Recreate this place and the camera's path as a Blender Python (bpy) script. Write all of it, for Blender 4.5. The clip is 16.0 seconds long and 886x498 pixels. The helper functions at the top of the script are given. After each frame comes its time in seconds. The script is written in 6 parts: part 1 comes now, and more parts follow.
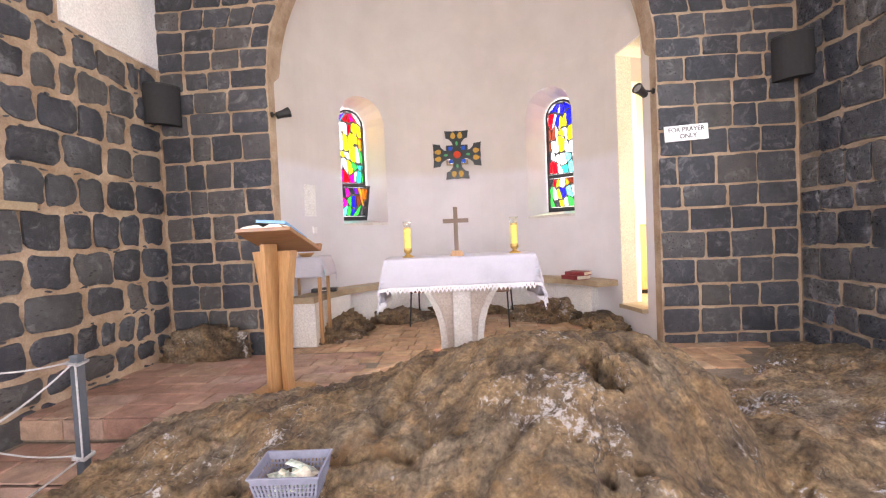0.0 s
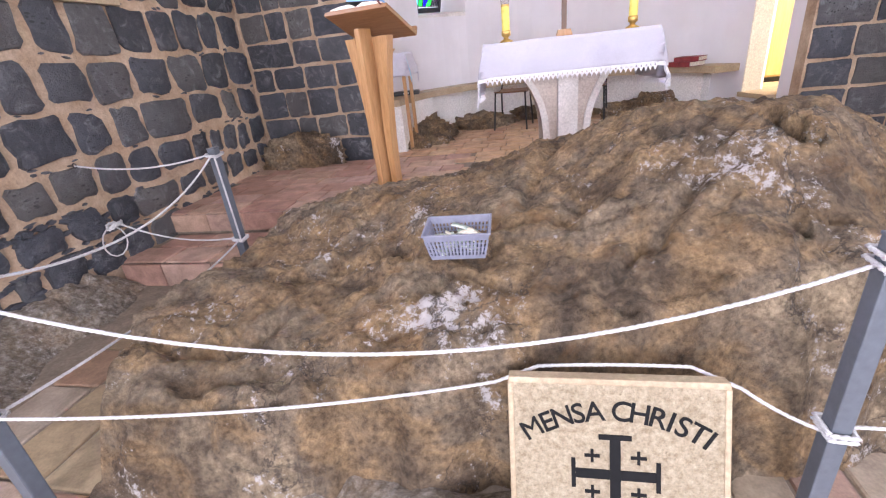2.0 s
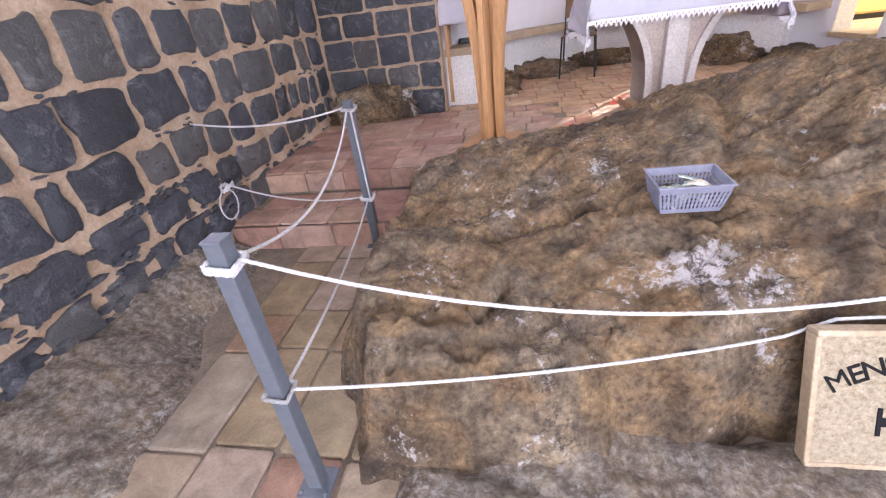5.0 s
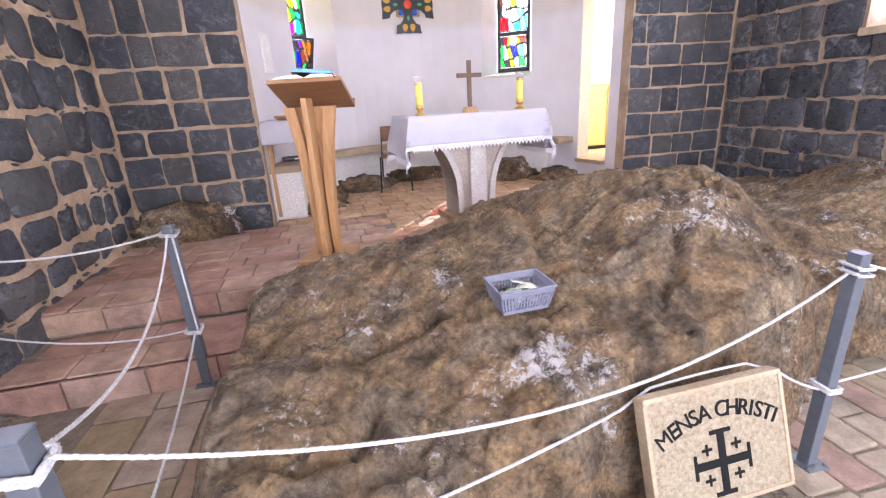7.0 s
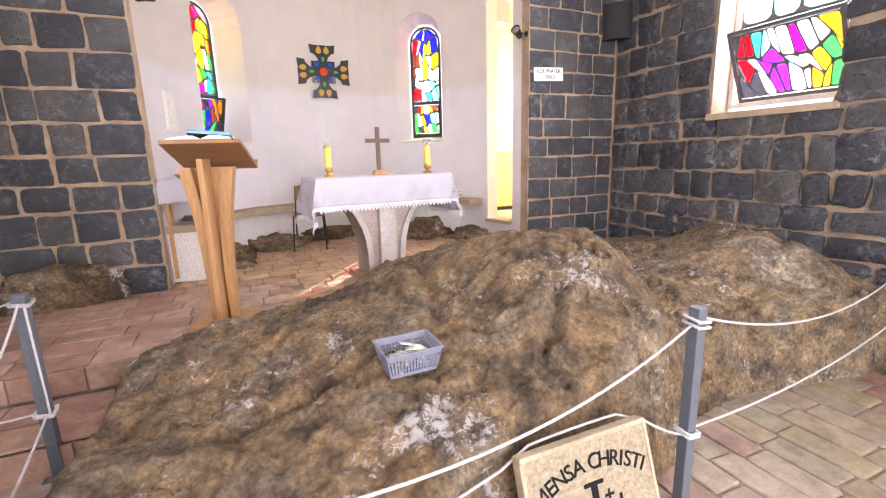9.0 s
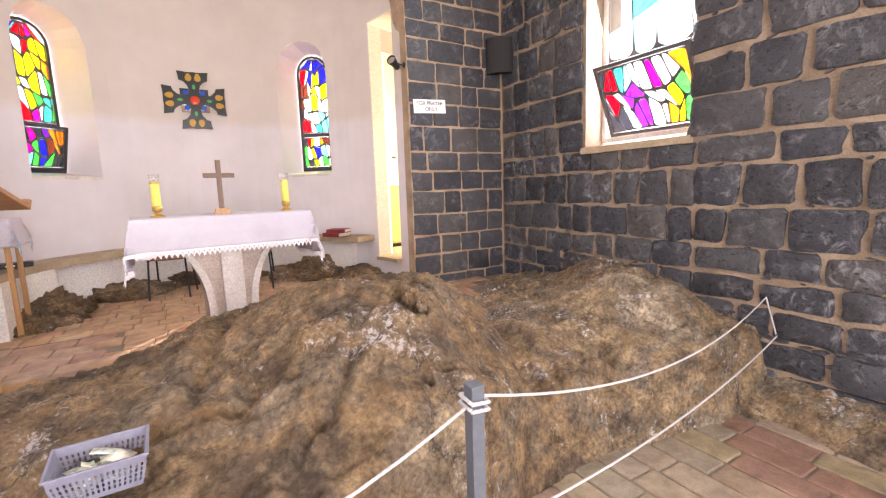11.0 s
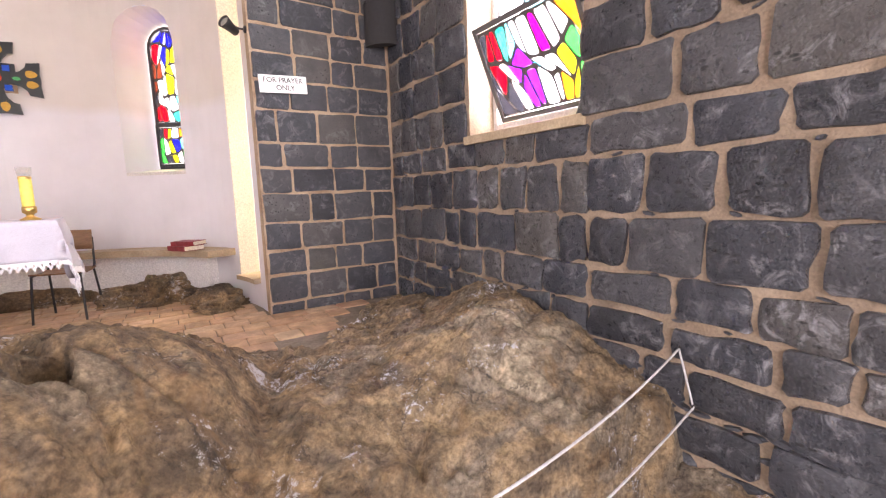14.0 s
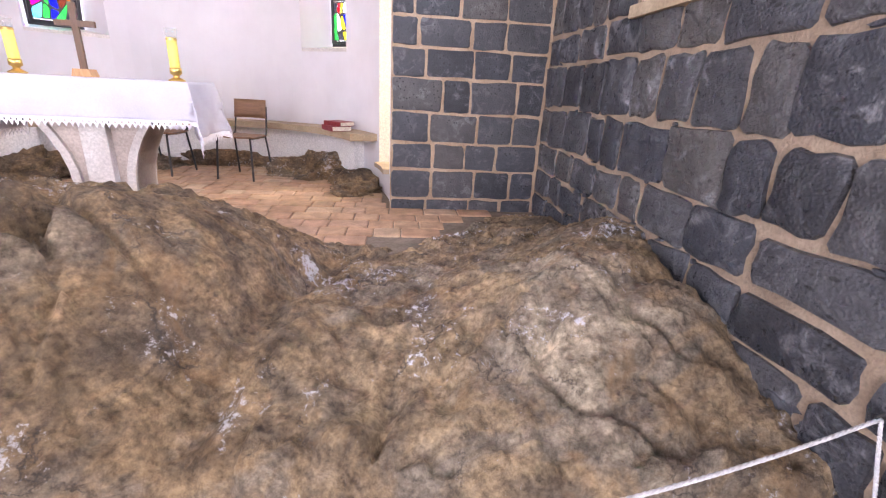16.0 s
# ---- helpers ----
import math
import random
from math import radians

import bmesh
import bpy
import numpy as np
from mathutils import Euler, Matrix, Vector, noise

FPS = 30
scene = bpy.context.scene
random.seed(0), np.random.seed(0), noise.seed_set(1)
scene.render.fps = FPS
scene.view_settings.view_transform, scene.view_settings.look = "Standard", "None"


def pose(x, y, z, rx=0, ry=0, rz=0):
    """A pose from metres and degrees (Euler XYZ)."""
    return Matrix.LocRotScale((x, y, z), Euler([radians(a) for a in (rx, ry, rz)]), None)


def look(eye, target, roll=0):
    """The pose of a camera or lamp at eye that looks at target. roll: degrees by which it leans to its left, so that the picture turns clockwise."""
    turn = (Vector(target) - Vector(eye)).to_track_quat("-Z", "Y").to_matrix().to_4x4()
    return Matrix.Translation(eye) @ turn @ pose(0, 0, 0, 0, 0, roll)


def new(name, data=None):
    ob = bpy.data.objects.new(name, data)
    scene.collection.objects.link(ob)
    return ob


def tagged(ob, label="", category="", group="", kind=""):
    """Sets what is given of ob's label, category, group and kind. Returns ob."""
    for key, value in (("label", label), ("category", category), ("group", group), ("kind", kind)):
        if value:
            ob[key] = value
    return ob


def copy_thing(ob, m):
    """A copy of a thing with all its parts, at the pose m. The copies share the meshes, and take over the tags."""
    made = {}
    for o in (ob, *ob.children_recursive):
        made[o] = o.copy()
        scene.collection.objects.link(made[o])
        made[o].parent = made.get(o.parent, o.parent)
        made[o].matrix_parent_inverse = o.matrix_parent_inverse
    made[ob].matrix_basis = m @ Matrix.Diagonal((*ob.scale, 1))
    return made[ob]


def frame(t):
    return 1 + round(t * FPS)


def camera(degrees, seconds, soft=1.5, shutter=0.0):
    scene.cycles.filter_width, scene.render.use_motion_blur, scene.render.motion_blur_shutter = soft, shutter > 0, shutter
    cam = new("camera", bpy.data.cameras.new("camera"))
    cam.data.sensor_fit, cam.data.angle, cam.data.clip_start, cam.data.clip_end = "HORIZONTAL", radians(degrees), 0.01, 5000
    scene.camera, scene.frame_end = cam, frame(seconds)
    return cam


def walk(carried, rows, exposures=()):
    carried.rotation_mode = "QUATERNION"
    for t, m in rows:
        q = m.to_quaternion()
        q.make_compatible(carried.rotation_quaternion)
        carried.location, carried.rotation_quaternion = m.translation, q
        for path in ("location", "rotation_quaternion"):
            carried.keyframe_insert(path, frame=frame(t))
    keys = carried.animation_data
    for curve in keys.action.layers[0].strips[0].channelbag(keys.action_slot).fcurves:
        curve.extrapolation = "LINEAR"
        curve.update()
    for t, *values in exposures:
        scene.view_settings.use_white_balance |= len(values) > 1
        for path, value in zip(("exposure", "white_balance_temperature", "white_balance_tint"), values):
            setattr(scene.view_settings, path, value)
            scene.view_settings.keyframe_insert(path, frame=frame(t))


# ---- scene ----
cam = camera(90.4, 16.0, soft=1.2)
PATH = [
    (0, (0.117, -4.477, 1.48), (-0.025, -2.483, 1.421), -2.5),
    (0.5, (0.096, -4.456, 1.444), (-0.054, -2.478, 1.19), -2.7),
    (1, (0.045, -4.46, 1.405), (-0.151, -2.517, 0.972), -2.7),
    (1.5, (-0.134, -4.463, 1.35), (-0.458, -2.58, 0.759), -3.5),
    (2, (-0.307, -4.478, 1.269), (-0.71, -2.694, 0.459), -6.3),
    (2.5, (-0.438, -4.527, 1.229), (-0.93, -2.875, 0.215), -7.2),
    (3, (-0.542, -4.547, 1.225), (-1.201, -3.047, 0.079), -9.9),
    (3.2, (-0.601, -4.533, 1.225), (-1.325, -3.08, 0.057), -11.1),
    (5.3, (-1.255, -4.559, 1.342), (-1.479, -2.8, 0.416), -6.6),
    (5.5, (-1.293, -4.552, 1.344), (-1.399, -2.76, 0.464), -6.0),
    (6, (-1.333, -4.547, 1.368), (-1.143, -2.718, 0.582), -5.4),
    (6.5, (-1.323, -4.525, 1.381), (-0.975, -2.686, 0.677), -4.1),
    (7, (-1.294, -4.533, 1.406), (-0.869, -2.685, 0.77), -3.3),
    (7.5, (-1.242, -4.536, 1.421), (-0.748, -2.676, 0.876), -3.0),
    (8, (-1.187, -4.532, 1.428), (-0.614, -2.674, 0.958), -2.7),
    (8.5, (-1.135, -4.555, 1.433), (-0.49, -2.711, 1.007), -2.2),
    (9, (-1.129, -4.616, 1.436), (-0.373, -2.809, 1.032), -1.6),
    (9.5, (-1.034, -4.664, 1.444), (-0.167, -2.904, 1.055), -1.6),
    (10, (-0.757, -4.691, 1.448), (0.165, -2.95, 1.106), -2.2),
    (10.2, (-0.666, -4.68, 1.448), (0.266, -2.94, 1.125), -2.2),
    (12.3, (0.363, -4.346, 1.408), (1.417, -2.663, 1.168), -1.6),
    (12.5, (0.441, -4.3, 1.395), (1.5, -2.62, 1.157), -1.6),
    (13, (0.658, -4.18, 1.407), (1.726, -2.505, 1.173), -1.6),
    (13.5, (0.942, -4.212, 1.395), (2.012, -2.539, 1.157), -1.9),
    (14, (1.183, -4.187, 1.394), (2.246, -2.513, 1.133), -1.9),
    (14.5, (1.432, -4.062, 1.382), (2.479, -2.385, 1.083), -1.9),
    (15, (1.694, -4.003, 1.364), (2.686, -2.312, 0.968), -1.7),
    (15.5, (1.901, -3.968, 1.347), (2.548, -2.181, 0.724), -0.6),
    (16, (1.978, -3.852, 1.333), (2.207, -1.985, 0.655), 3.1),
]
walk(cam, [(t, look(eye, target, roll)) for t, eye, target, roll in PATH], exposures=[
    (0, 1.96, 6700, 20), (1.5, 1.96, 6300, 22), (2.5, 2.01, 5950, 23), (7.0, 2.01, 6000, 23), (8.5, 2.05, 6400, 22), (9.5, 2.05, 6800, 21), (10.2, 2.0, 6900, 22),
    (12.5, 1.96, 7400, 26), (14.0, 2.08, 6850, 25), (15.0, 2.22, 6300, 26), (16, 2.27, 6150, 26)])

# ---- world, sun, window light, added fill ----
SUN_DIR = Vector((1.7, 2.35, 2.15)).normalized()
world = bpy.data.worlds.new("sky")
scene.world = world
world.use_nodes = True
wn = world.node_tree.nodes
sky = wn.new("ShaderNodeTexSky")
sky.sky_type = "NISHITA"
sky.sun_disc = False
sky.sun_elevation = math.asin(SUN_DIR.z)
sky.sun_rotation = math.atan2(SUN_DIR.x, SUN_DIR.y)
world.node_tree.links.new(sky.outputs[0], wn["Background"].inputs[0])
wn["Background"].inputs[1].default_value = 0.09

sun_data = bpy.data.lights.new("sun", "SUN")
sun_data.energy, sun_data.angle, sun_data.color = 5.0, radians(0.6), (1.0, 0.95, 0.86)
sun = new("sun", sun_data)
sun.matrix_world = look(SUN_DIR * 30, (0, 0, 0))


def window_or_fill_light(name, at, target, width, height, watts, colour=(0.93, 0.96, 1.0)):
    """An area lamp in one opening, for sky light or added fill."""
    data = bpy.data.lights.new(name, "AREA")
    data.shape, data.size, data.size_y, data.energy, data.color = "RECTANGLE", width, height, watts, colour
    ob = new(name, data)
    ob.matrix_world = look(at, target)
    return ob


window_or_fill_light("daylight_window_right", (3.66, -1.84, 2.65), (0, -2.2, 1.2), 1.0, 1.6, 50)
window_or_fill_light("daylight_window_left", (-3.62, -2.2, 2.7), (0, -2.2, 1.2), 1.0, 1.6, 44)
# unseen back doorway and rear windows, added to fill the nave from behind
window_or_fill_light("fill_back_doorway", (0, -8.05, 1.6), (0, -2, 1.2), 2.6, 2.9, 104, (0.97, 0.97, 0.97))
window_or_fill_light("fill_rear_right", (3.55, -5.9, 2.7), (0, -4.5, 0.8), 1.0, 1.5, 41)
window_or_fill_light("fill_rear_left", (-3.45, -5.9, 2.7), (0, -4.5, 0.8), 1.0, 1.5, 41)
window_or_fill_light("daylight_apse_right", (1.62, 2.30, 2.55), (0, 0.15, 2.0), 0.5, 1.6, 10)
window_or_fill_light("daylight_apse_left", (-1.88, 2.07, 2.55), (0, 0.15, 2.0), 0.5, 1.6, 11)
window_or_fill_light("daylight_sacristy", (4.28, 1.35, 2.25), (2.2, 1.2, 1.4), 0.7, 1.4, 50, (1.0, 0.93, 0.74))


# ---- materials ----
def material(name, rough=0.6, metal=0.0, spec=0.5):
    m = bpy.data.materials.new(name)
    m.use_nodes = True
    b = m.node_tree.nodes["Principled BSDF"]
    b.inputs["Roughness"].default_value = rough
    b.inputs["Metallic"].default_value = metal
    b.inputs["Specular IOR Level"].default_value = spec
    return m, m.node_tree.nodes, m.node_tree.links, b


def ramp(nodes, stops):
    r = nodes.new("ShaderNodeValToRGB")
    while len(r.color_ramp.elements) < len(stops):
        r.color_ramp.elements.new(0.5)
    for e, (p, c) in zip(r.color_ramp.elements, stops):
        e.position, e.color = p, (*c, 1)
    return r


def noise_node(nodes, links, scale, detail=6, rough=0.6, coord=None, distort=0.0):
    n = nodes.new("ShaderNodeTexNoise")
    n.inputs["Scale"].default_value, n.inputs["Detail"].default_value = scale, detail
    n.inputs["Roughness"].default_value, n.inputs["Distortion"].default_value = rough, distort
    if coord is not None:
        links.new(coord, n.inputs["Vector"])
    return n


def mix_node(nodes, links, fac, a, b, mode="MIX"):
    m = nodes.new("ShaderNodeMix")
    m.data_type, m.blend_type = "RGBA", mode
    for sock, v in ((m.inputs[0], fac), (m.inputs[6], a), (m.inputs[7], b)):
        if isinstance(v, (int, float)):
            sock.default_value = v
        elif isinstance(v, tuple):
            sock.default_value = (*v, 1)
        else:
            links.new(v, sock)
    return m.outputs[2]


def bump(nodes, links, b, heights, strength=0.4, dist=0.01):
    prev = None
    for h, k in heights:
        n = nodes.new("ShaderNodeBump")
        n.inputs["Strength"].default_value, n.inputs["Distance"].default_value = strength * k, dist
        links.new(h, n.inputs["Height"])
        if prev is not None:
            links.new(prev, n.inputs["Normal"])
        prev = n.outputs[0]
    links.new(prev, b.inputs["Normal"])


def world_coord(nodes):
    return nodes.new("ShaderNodeNewGeometry").outputs["Position"]


def grainy(name, dark, light, scale=6.0, rough=0.7, bump_k=0.3, fine=60.0, vary=0.0, metal=0.0, spec=0.4, dist=0.006):
    """A two-scale mottled surface; vary: brightness that differs from piece to piece."""
    m, n, l, b = material(name, rough, metal, spec)
    co = world_coord(n)
    big = noise_node(n, l, scale, 5, 0.6, co)
    small = noise_node(n, l, fine, 4, 0.65, co)
    r = ramp(n, [(0.32, dark), (0.68, light)])
    l.new(big.outputs["Fac"], r.inputs["Fac"])
    r2 = ramp(n, [(0.3, (0.78, 0.78, 0.78)), (0.7, (1.18, 1.18, 1.18))])
    l.new(small.outputs["Fac"], r2.inputs["Fac"])
    col = mix_node(n, l, 1.0, r.outputs[0], r2.outputs[0], "MULTIPLY")
    if vary:
        info = n.new("ShaderNodeObjectInfo")
        rv = ramp(n, [(0, (1 - vary, 1 - vary, 1 - vary)), (1, (1 + vary, 1 + vary, 1 + vary))])
        l.new(info.outputs["Random"], rv.inputs["Fac"])
        col = mix_node(n, l, 1.0, col, rv.outputs[0], "MULTIPLY")
    l.new(col, b.inputs["Base Color"])
    bump(n, l, b, [(big.outputs["Fac"], 1.0), (small.outputs["Fac"], 0.6)], bump_k, dist)
    return m


def basalt(name, rough, smear_glint):
    m, n, l, b = material(name, rough, 0, 0.5)
    co = world_coord(n)
    big = noise_node(n, l, 4.0, 6, 0.6, co)
    mid = noise_node(n, l, 26.0, 9, 0.74, co, 0.15)
    fine = noise_node(n, l, 95.0, 6, 0.72, co)
    info = n.new("ShaderNodeObjectInfo")
    r = ramp(n, [(0.0, (0.029, 0.031, 0.038)), (0.35, (0.043, 0.047, 0.059)), (0.7, (0.058, 0.060, 0.068)), (1.0, (0.078, 0.074, 0.072))])
    l.new(info.outputs["Random"], r.inputs["Fac"])
    r2 = ramp(n, [(0.3, (0.7, 0.7, 0.72)), (0.7, (1.35, 1.33, 1.3))])
    l.new(big.outputs["Fac"], r2.inputs["Fac"])
    col = mix_node(n, l, 1.0, r.outputs[0], r2.outputs[0], "MULTIPLY")
    # pale lime scale and mortar smears, with glossy white glints painted in
    drift = noise_node(n, l, 8.5, 10, 0.72, co, 1.2)
    rs = ramp(n, [(0.51, (0, 0, 0)), (0.68, (smear_glint, smear_glint, smear_glint))])
    l.new(drift.outputs["Fac"], rs.inputs["Fac"])
    area = noise_node(n, l, 2.6, 4, 0.6, co, 0.4)
    ra = ramp(n, [(0.44, (0.25, 0.25, 0.25)), (0.62, (1, 1, 1))])
    l.new(area.outputs["Fac"], ra.inputs["Fac"])
    col = mix_node(n, l, mix_node(n, l, 1.0, rs.outputs[0], ra.outputs[0], "MULTIPLY"), col, (0.36, 0.36, 0.385))
    # black elongated gas pits
    stretch = n.new("ShaderNodeMapping")
    stretch.inputs["Scale"].default_value, stretch.inputs["Rotation"].default_value = (1.0, 0.42, 1.0), (0.6, 0.0, 0.0)
    l.new(co, stretch.inputs["Vector"])
    cell = n.new("ShaderNodeTexVoronoi")
    cell.inputs["Scale"].default_value = 34
    l.new(stretch.outputs[0], cell.inputs["Vector"])
    rp = ramp(n, [(0.20, (0.8, 0.8, 0.8)), (0.27, (0, 0, 0))])
    l.new(cell.outputs["Distance"], rp.inputs["Fac"])
    rq = ramp(n, [(0.50, (0, 0, 0)), (0.58, (1, 1, 1))])
    l.new(big.outputs["Fac"], rq.inputs["Fac"])
    col = mix_node(n, l, mix_node(n, l, 1.0, rp.outputs[0], rq.outputs[0], "MULTIPLY"), col, (0.010, 0.010, 0.012))
    l.new(col, b.inputs["Base Color"])
    pits = n.new("ShaderNodeTexVoronoi")
    pits.inputs["Scale"].default_value = 75
    l.new(co, pits.inputs["Vector"])
    rr = ramp(n, [(0.3, (rough - 0.16,) * 3), (0.7, (rough + 0.14,) * 3)])
    l.new(mid.outputs["Fac"], rr.inputs["Fac"])
    l.new(rr.outputs[0], b.inputs["Roughness"])
    bump(n, l, b, [(mid.outputs["Fac"], 0.75), (fine.outputs["Fac"], 0.6), (pits.outputs["Distance"], 0.35)], 0.7, 0.018)
    return m


def limestone_rock(name, grey=0.0):
    m, n, l, b = material(name, 0.78, 0, 0.35)
    co = world_coord(n)
    big = noise_node(n, l, 1.7, 6, 0.62, co, 0.5)
    mid = noise_node(n, l, 7.5, 8, 0.66, co, 0.25)
    fine = noise_node(n, l, 42.0, 6, 0.7, co)
    vein = noise_node(n, l, 3.1, 8, 0.68, co, 0.7)
    r = ramp(n, [(0.30, (0.066, 0.050, 0.037)), (0.41, (0.148, 0.108, 0.072)), (0.49, (0.255, 0.175, 0.098)), (0.56, (0.175, 0.136, 0.098)), (0.68, (0.36, 0.285, 0.195))])
    l.new(big.outputs["Fac"], r.inputs["Fac"])
    r2 = ramp(n, [(0.30, (0.38, 0.34, 0.31)), (0.48, (0.95, 0.93, 0.9)), (0.70, (1.65, 1.6, 1.5))])
    l.new(mid.outputs["Fac"], r2.inputs["Fac"])
    col = mix_node(n, l, 1.0, r.outputs[0], r2.outputs[0], "MULTIPLY")
    r3 = ramp(n, [(0.34, (0.50, 0.48, 0.46)), (0.66, (1.45, 1.45, 1.45))])
    l.new(fine.outputs["Fac"], r3.inputs["Fac"])
    col = mix_node(n, l, 1.0, col, r3.outputs[0], "MULTIPLY")
    # ochre stain
    ro = ramp(n, [(0.56, (0, 0, 0)), (0.70, (0.6, 0.6, 0.6))])
    l.new(vein.outputs["Fac"], ro.inputs["Fac"])
    col = mix_node(n, l, ro.outputs[0], col, (0.27, 0.150, 0.062))
    # white salt bloom in patches of specks
    patch = noise_node(n, l, 2.6, 5, 0.65, co, 0.6)
    speck = noise_node(n, l, 30.0, 10, 0.8, co, 0.2)
    grit = noise_node(n, l, 150.0, 4, 0.7, co)
    add = n.new("ShaderNodeMath")
    add.operation = "ADD"
    l.new(patch.outputs["Fac"], add.inputs[0])
    l.new(speck.outputs["Fac"], add.inputs[1])
    rw = ramp(n, [(0.604, (0, 0, 0)), (0.640, (0.85, 0.85, 0.85))])
    half = n.new("ShaderNodeMath")
    half.operation = "MULTIPLY"
    half.inputs[1].default_value = 0.53
    l.new(add.outputs[0], half.inputs[0])
    l.new(half.outputs[0], rw.inputs["Fac"])
    col = mix_node(n, l, rw.outputs[0], col, (0.62, 0.585, 0.585))
    # greyer bed of stone towards the right-hand wall; its paleness also replaces missing light
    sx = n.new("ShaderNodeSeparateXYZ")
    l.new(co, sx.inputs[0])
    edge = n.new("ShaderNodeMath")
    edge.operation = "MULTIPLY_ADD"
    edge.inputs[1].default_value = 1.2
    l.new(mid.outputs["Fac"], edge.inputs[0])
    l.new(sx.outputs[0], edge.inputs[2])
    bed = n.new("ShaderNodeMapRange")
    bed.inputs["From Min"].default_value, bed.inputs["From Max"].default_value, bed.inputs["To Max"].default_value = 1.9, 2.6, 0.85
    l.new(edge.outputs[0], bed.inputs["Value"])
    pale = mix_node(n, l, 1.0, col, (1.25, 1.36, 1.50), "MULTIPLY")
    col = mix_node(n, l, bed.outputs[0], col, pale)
    # narrow dark crack lines
    warp = noise_node(n, l, 3.5, 6, 0.65, co)
    vm = n.new("ShaderNodeVectorMath")
    vm.operation = "MULTIPLY_ADD"
    vm.inputs[1].default_value = (0.5, 0.5, 0.5)
    l.new(warp.outputs["Color"], vm.inputs[0])
    l.new(co, vm.inputs[2])
    cr = n.new("ShaderNodeTexVoronoi")
    cr.feature = "DISTANCE_TO_EDGE"
    cr.inputs["Scale"].default_value = 2.3
    l.new(vm.outputs[0], cr.inputs["Vector"])
    rc = ramp(n, [(0.0, (0.85, 0.85, 0.85)), (0.022, (0, 0, 0))])
    l.new(cr.outputs["Distance"], rc.inputs["Fac"])
    rm = ramp(n, [(0.47, (0, 0, 0)), (0.56, (1, 1, 1))])
    l.new(patch.outputs["Fac"], rm.inputs["Fac"])
    crack = mix_node(n, l, 1.0, rc.outputs[0], rm.outputs[0], "MULTIPLY")
    col = mix_node(n, l, crack, col, (0.045, 0.036, 0.03))
    # black soot-like lichen
    lich = noise_node(n, l, 4.3, 8, 0.72, co, 1.0)
    rb = ramp(n, [(0.61, (0, 0, 0)), (0.70, (0.6, 0.6, 0.6))])
    l.new(lich.outputs["Fac"], rb.inputs["Fac"])
    col = mix_node(n, l, rb.outputs[0], col, (0.07, 0.058, 0.048))
    if grey:
        # trodden grey bed, pale on the bosses
        rg = ramp(n, [(0.40, (0.11, 0.094, 0.078)), (0.50, (0.27, 0.24, 0.205)), (0.60, (0.52, 0.485, 0.44))])
        l.new(speck.outputs["Fac"], rg.inputs["Fac"])
        col = mix_node(n, l, grey, col, rg.outputs[0])
    l.new(col, b.inputs["Base Color"])
    bump(n, l, b, [(mid.outputs["Fac"], 1.0), (fine.outputs["Fac"], 0.7), (speck.outputs["Fac"], 0.8), (grit.outputs["Fac"], 0.3)], 1.0, 0.024)
    return m


def tile_mat(name, stops):
    m, n, l, b = material(name, 0.55, 0, 0.4)
    co = world_coord(n)
    info = n.new("ShaderNodeObjectInfo")
    r = ramp(n, stops)
    r.color_ramp.interpolation = "LINEAR"
    l.new(info.outputs["Random"], r.inputs["Fac"])
    big = noise_node(n, l, 7.0, 6, 0.65, co, 0.4)
    fine = noise_node(n, l, 90.0, 4, 0.65, co)
    r2 = ramp(n, [(0.3, (0.58, 0.57, 0.56)), (0.7, (1.28, 1.27, 1.24))])
    l.new(big.outputs["Fac"], r2.inputs["Fac"])
    col = mix_node(n, l, 1.0, r.outputs[0], r2.outputs[0], "MULTIPLY")
    r3 = ramp(n, [(0.3, (0.85, 0.85, 0.85)), (0.7, (1.12, 1.12, 1.12))])
    l.new(fine.outputs["Fac"], r3.inputs["Fac"])
    col = mix_node(n, l, 1.0, col, r3.outputs[0], "MULTIPLY")
    l.new(col, b.inputs["Base Color"])
    bump(n, l, b, [(big.outputs["Fac"], 0.8), (fine.outputs["Fac"], 0.4)], 0.35, 0.006)
    return m


def wood(name, dark, light, axis="Z", rough=0.45):
    m, n, l, b = material(name, rough, 0, 0.5)
    tc = n.new("ShaderNodeTexCoord").outputs["Object"]
    mp = n.new("ShaderNodeMapping")
    s = {"X": (1.2, 14, 14), "Y": (14, 1.2, 14), "Z": (14, 14, 1.2)}[axis]
    mp.inputs["Scale"].default_value = s
    l.new(tc, mp.inputs["Vector"])
    g = noise_node(n, l, 3.0, 6, 0.6, mp.outputs[0], 0.8)
    f = noise_node(n, l, 14.0, 4, 0.6, mp.outputs[0])
    r = ramp(n, [(0.3, dark), (0.7, light)])
    l.new(g.outputs["Fac"], r.inputs["Fac"])
    r2 = ramp(n, [(0.3, (0.85, 0.85, 0.85)), (0.7, (1.1, 1.1, 1.1))])
    l.new(f.outputs["Fac"], r2.inputs["Fac"])
    l.new(mix_node(n, l, 1.0, r.outputs[0], r2.outputs[0], "MULTIPLY"), b.inputs["Base Color"])
    bump(n, l, b, [(f.outputs["Fac"], 1.0)], 0.12, 0.003)
    return m


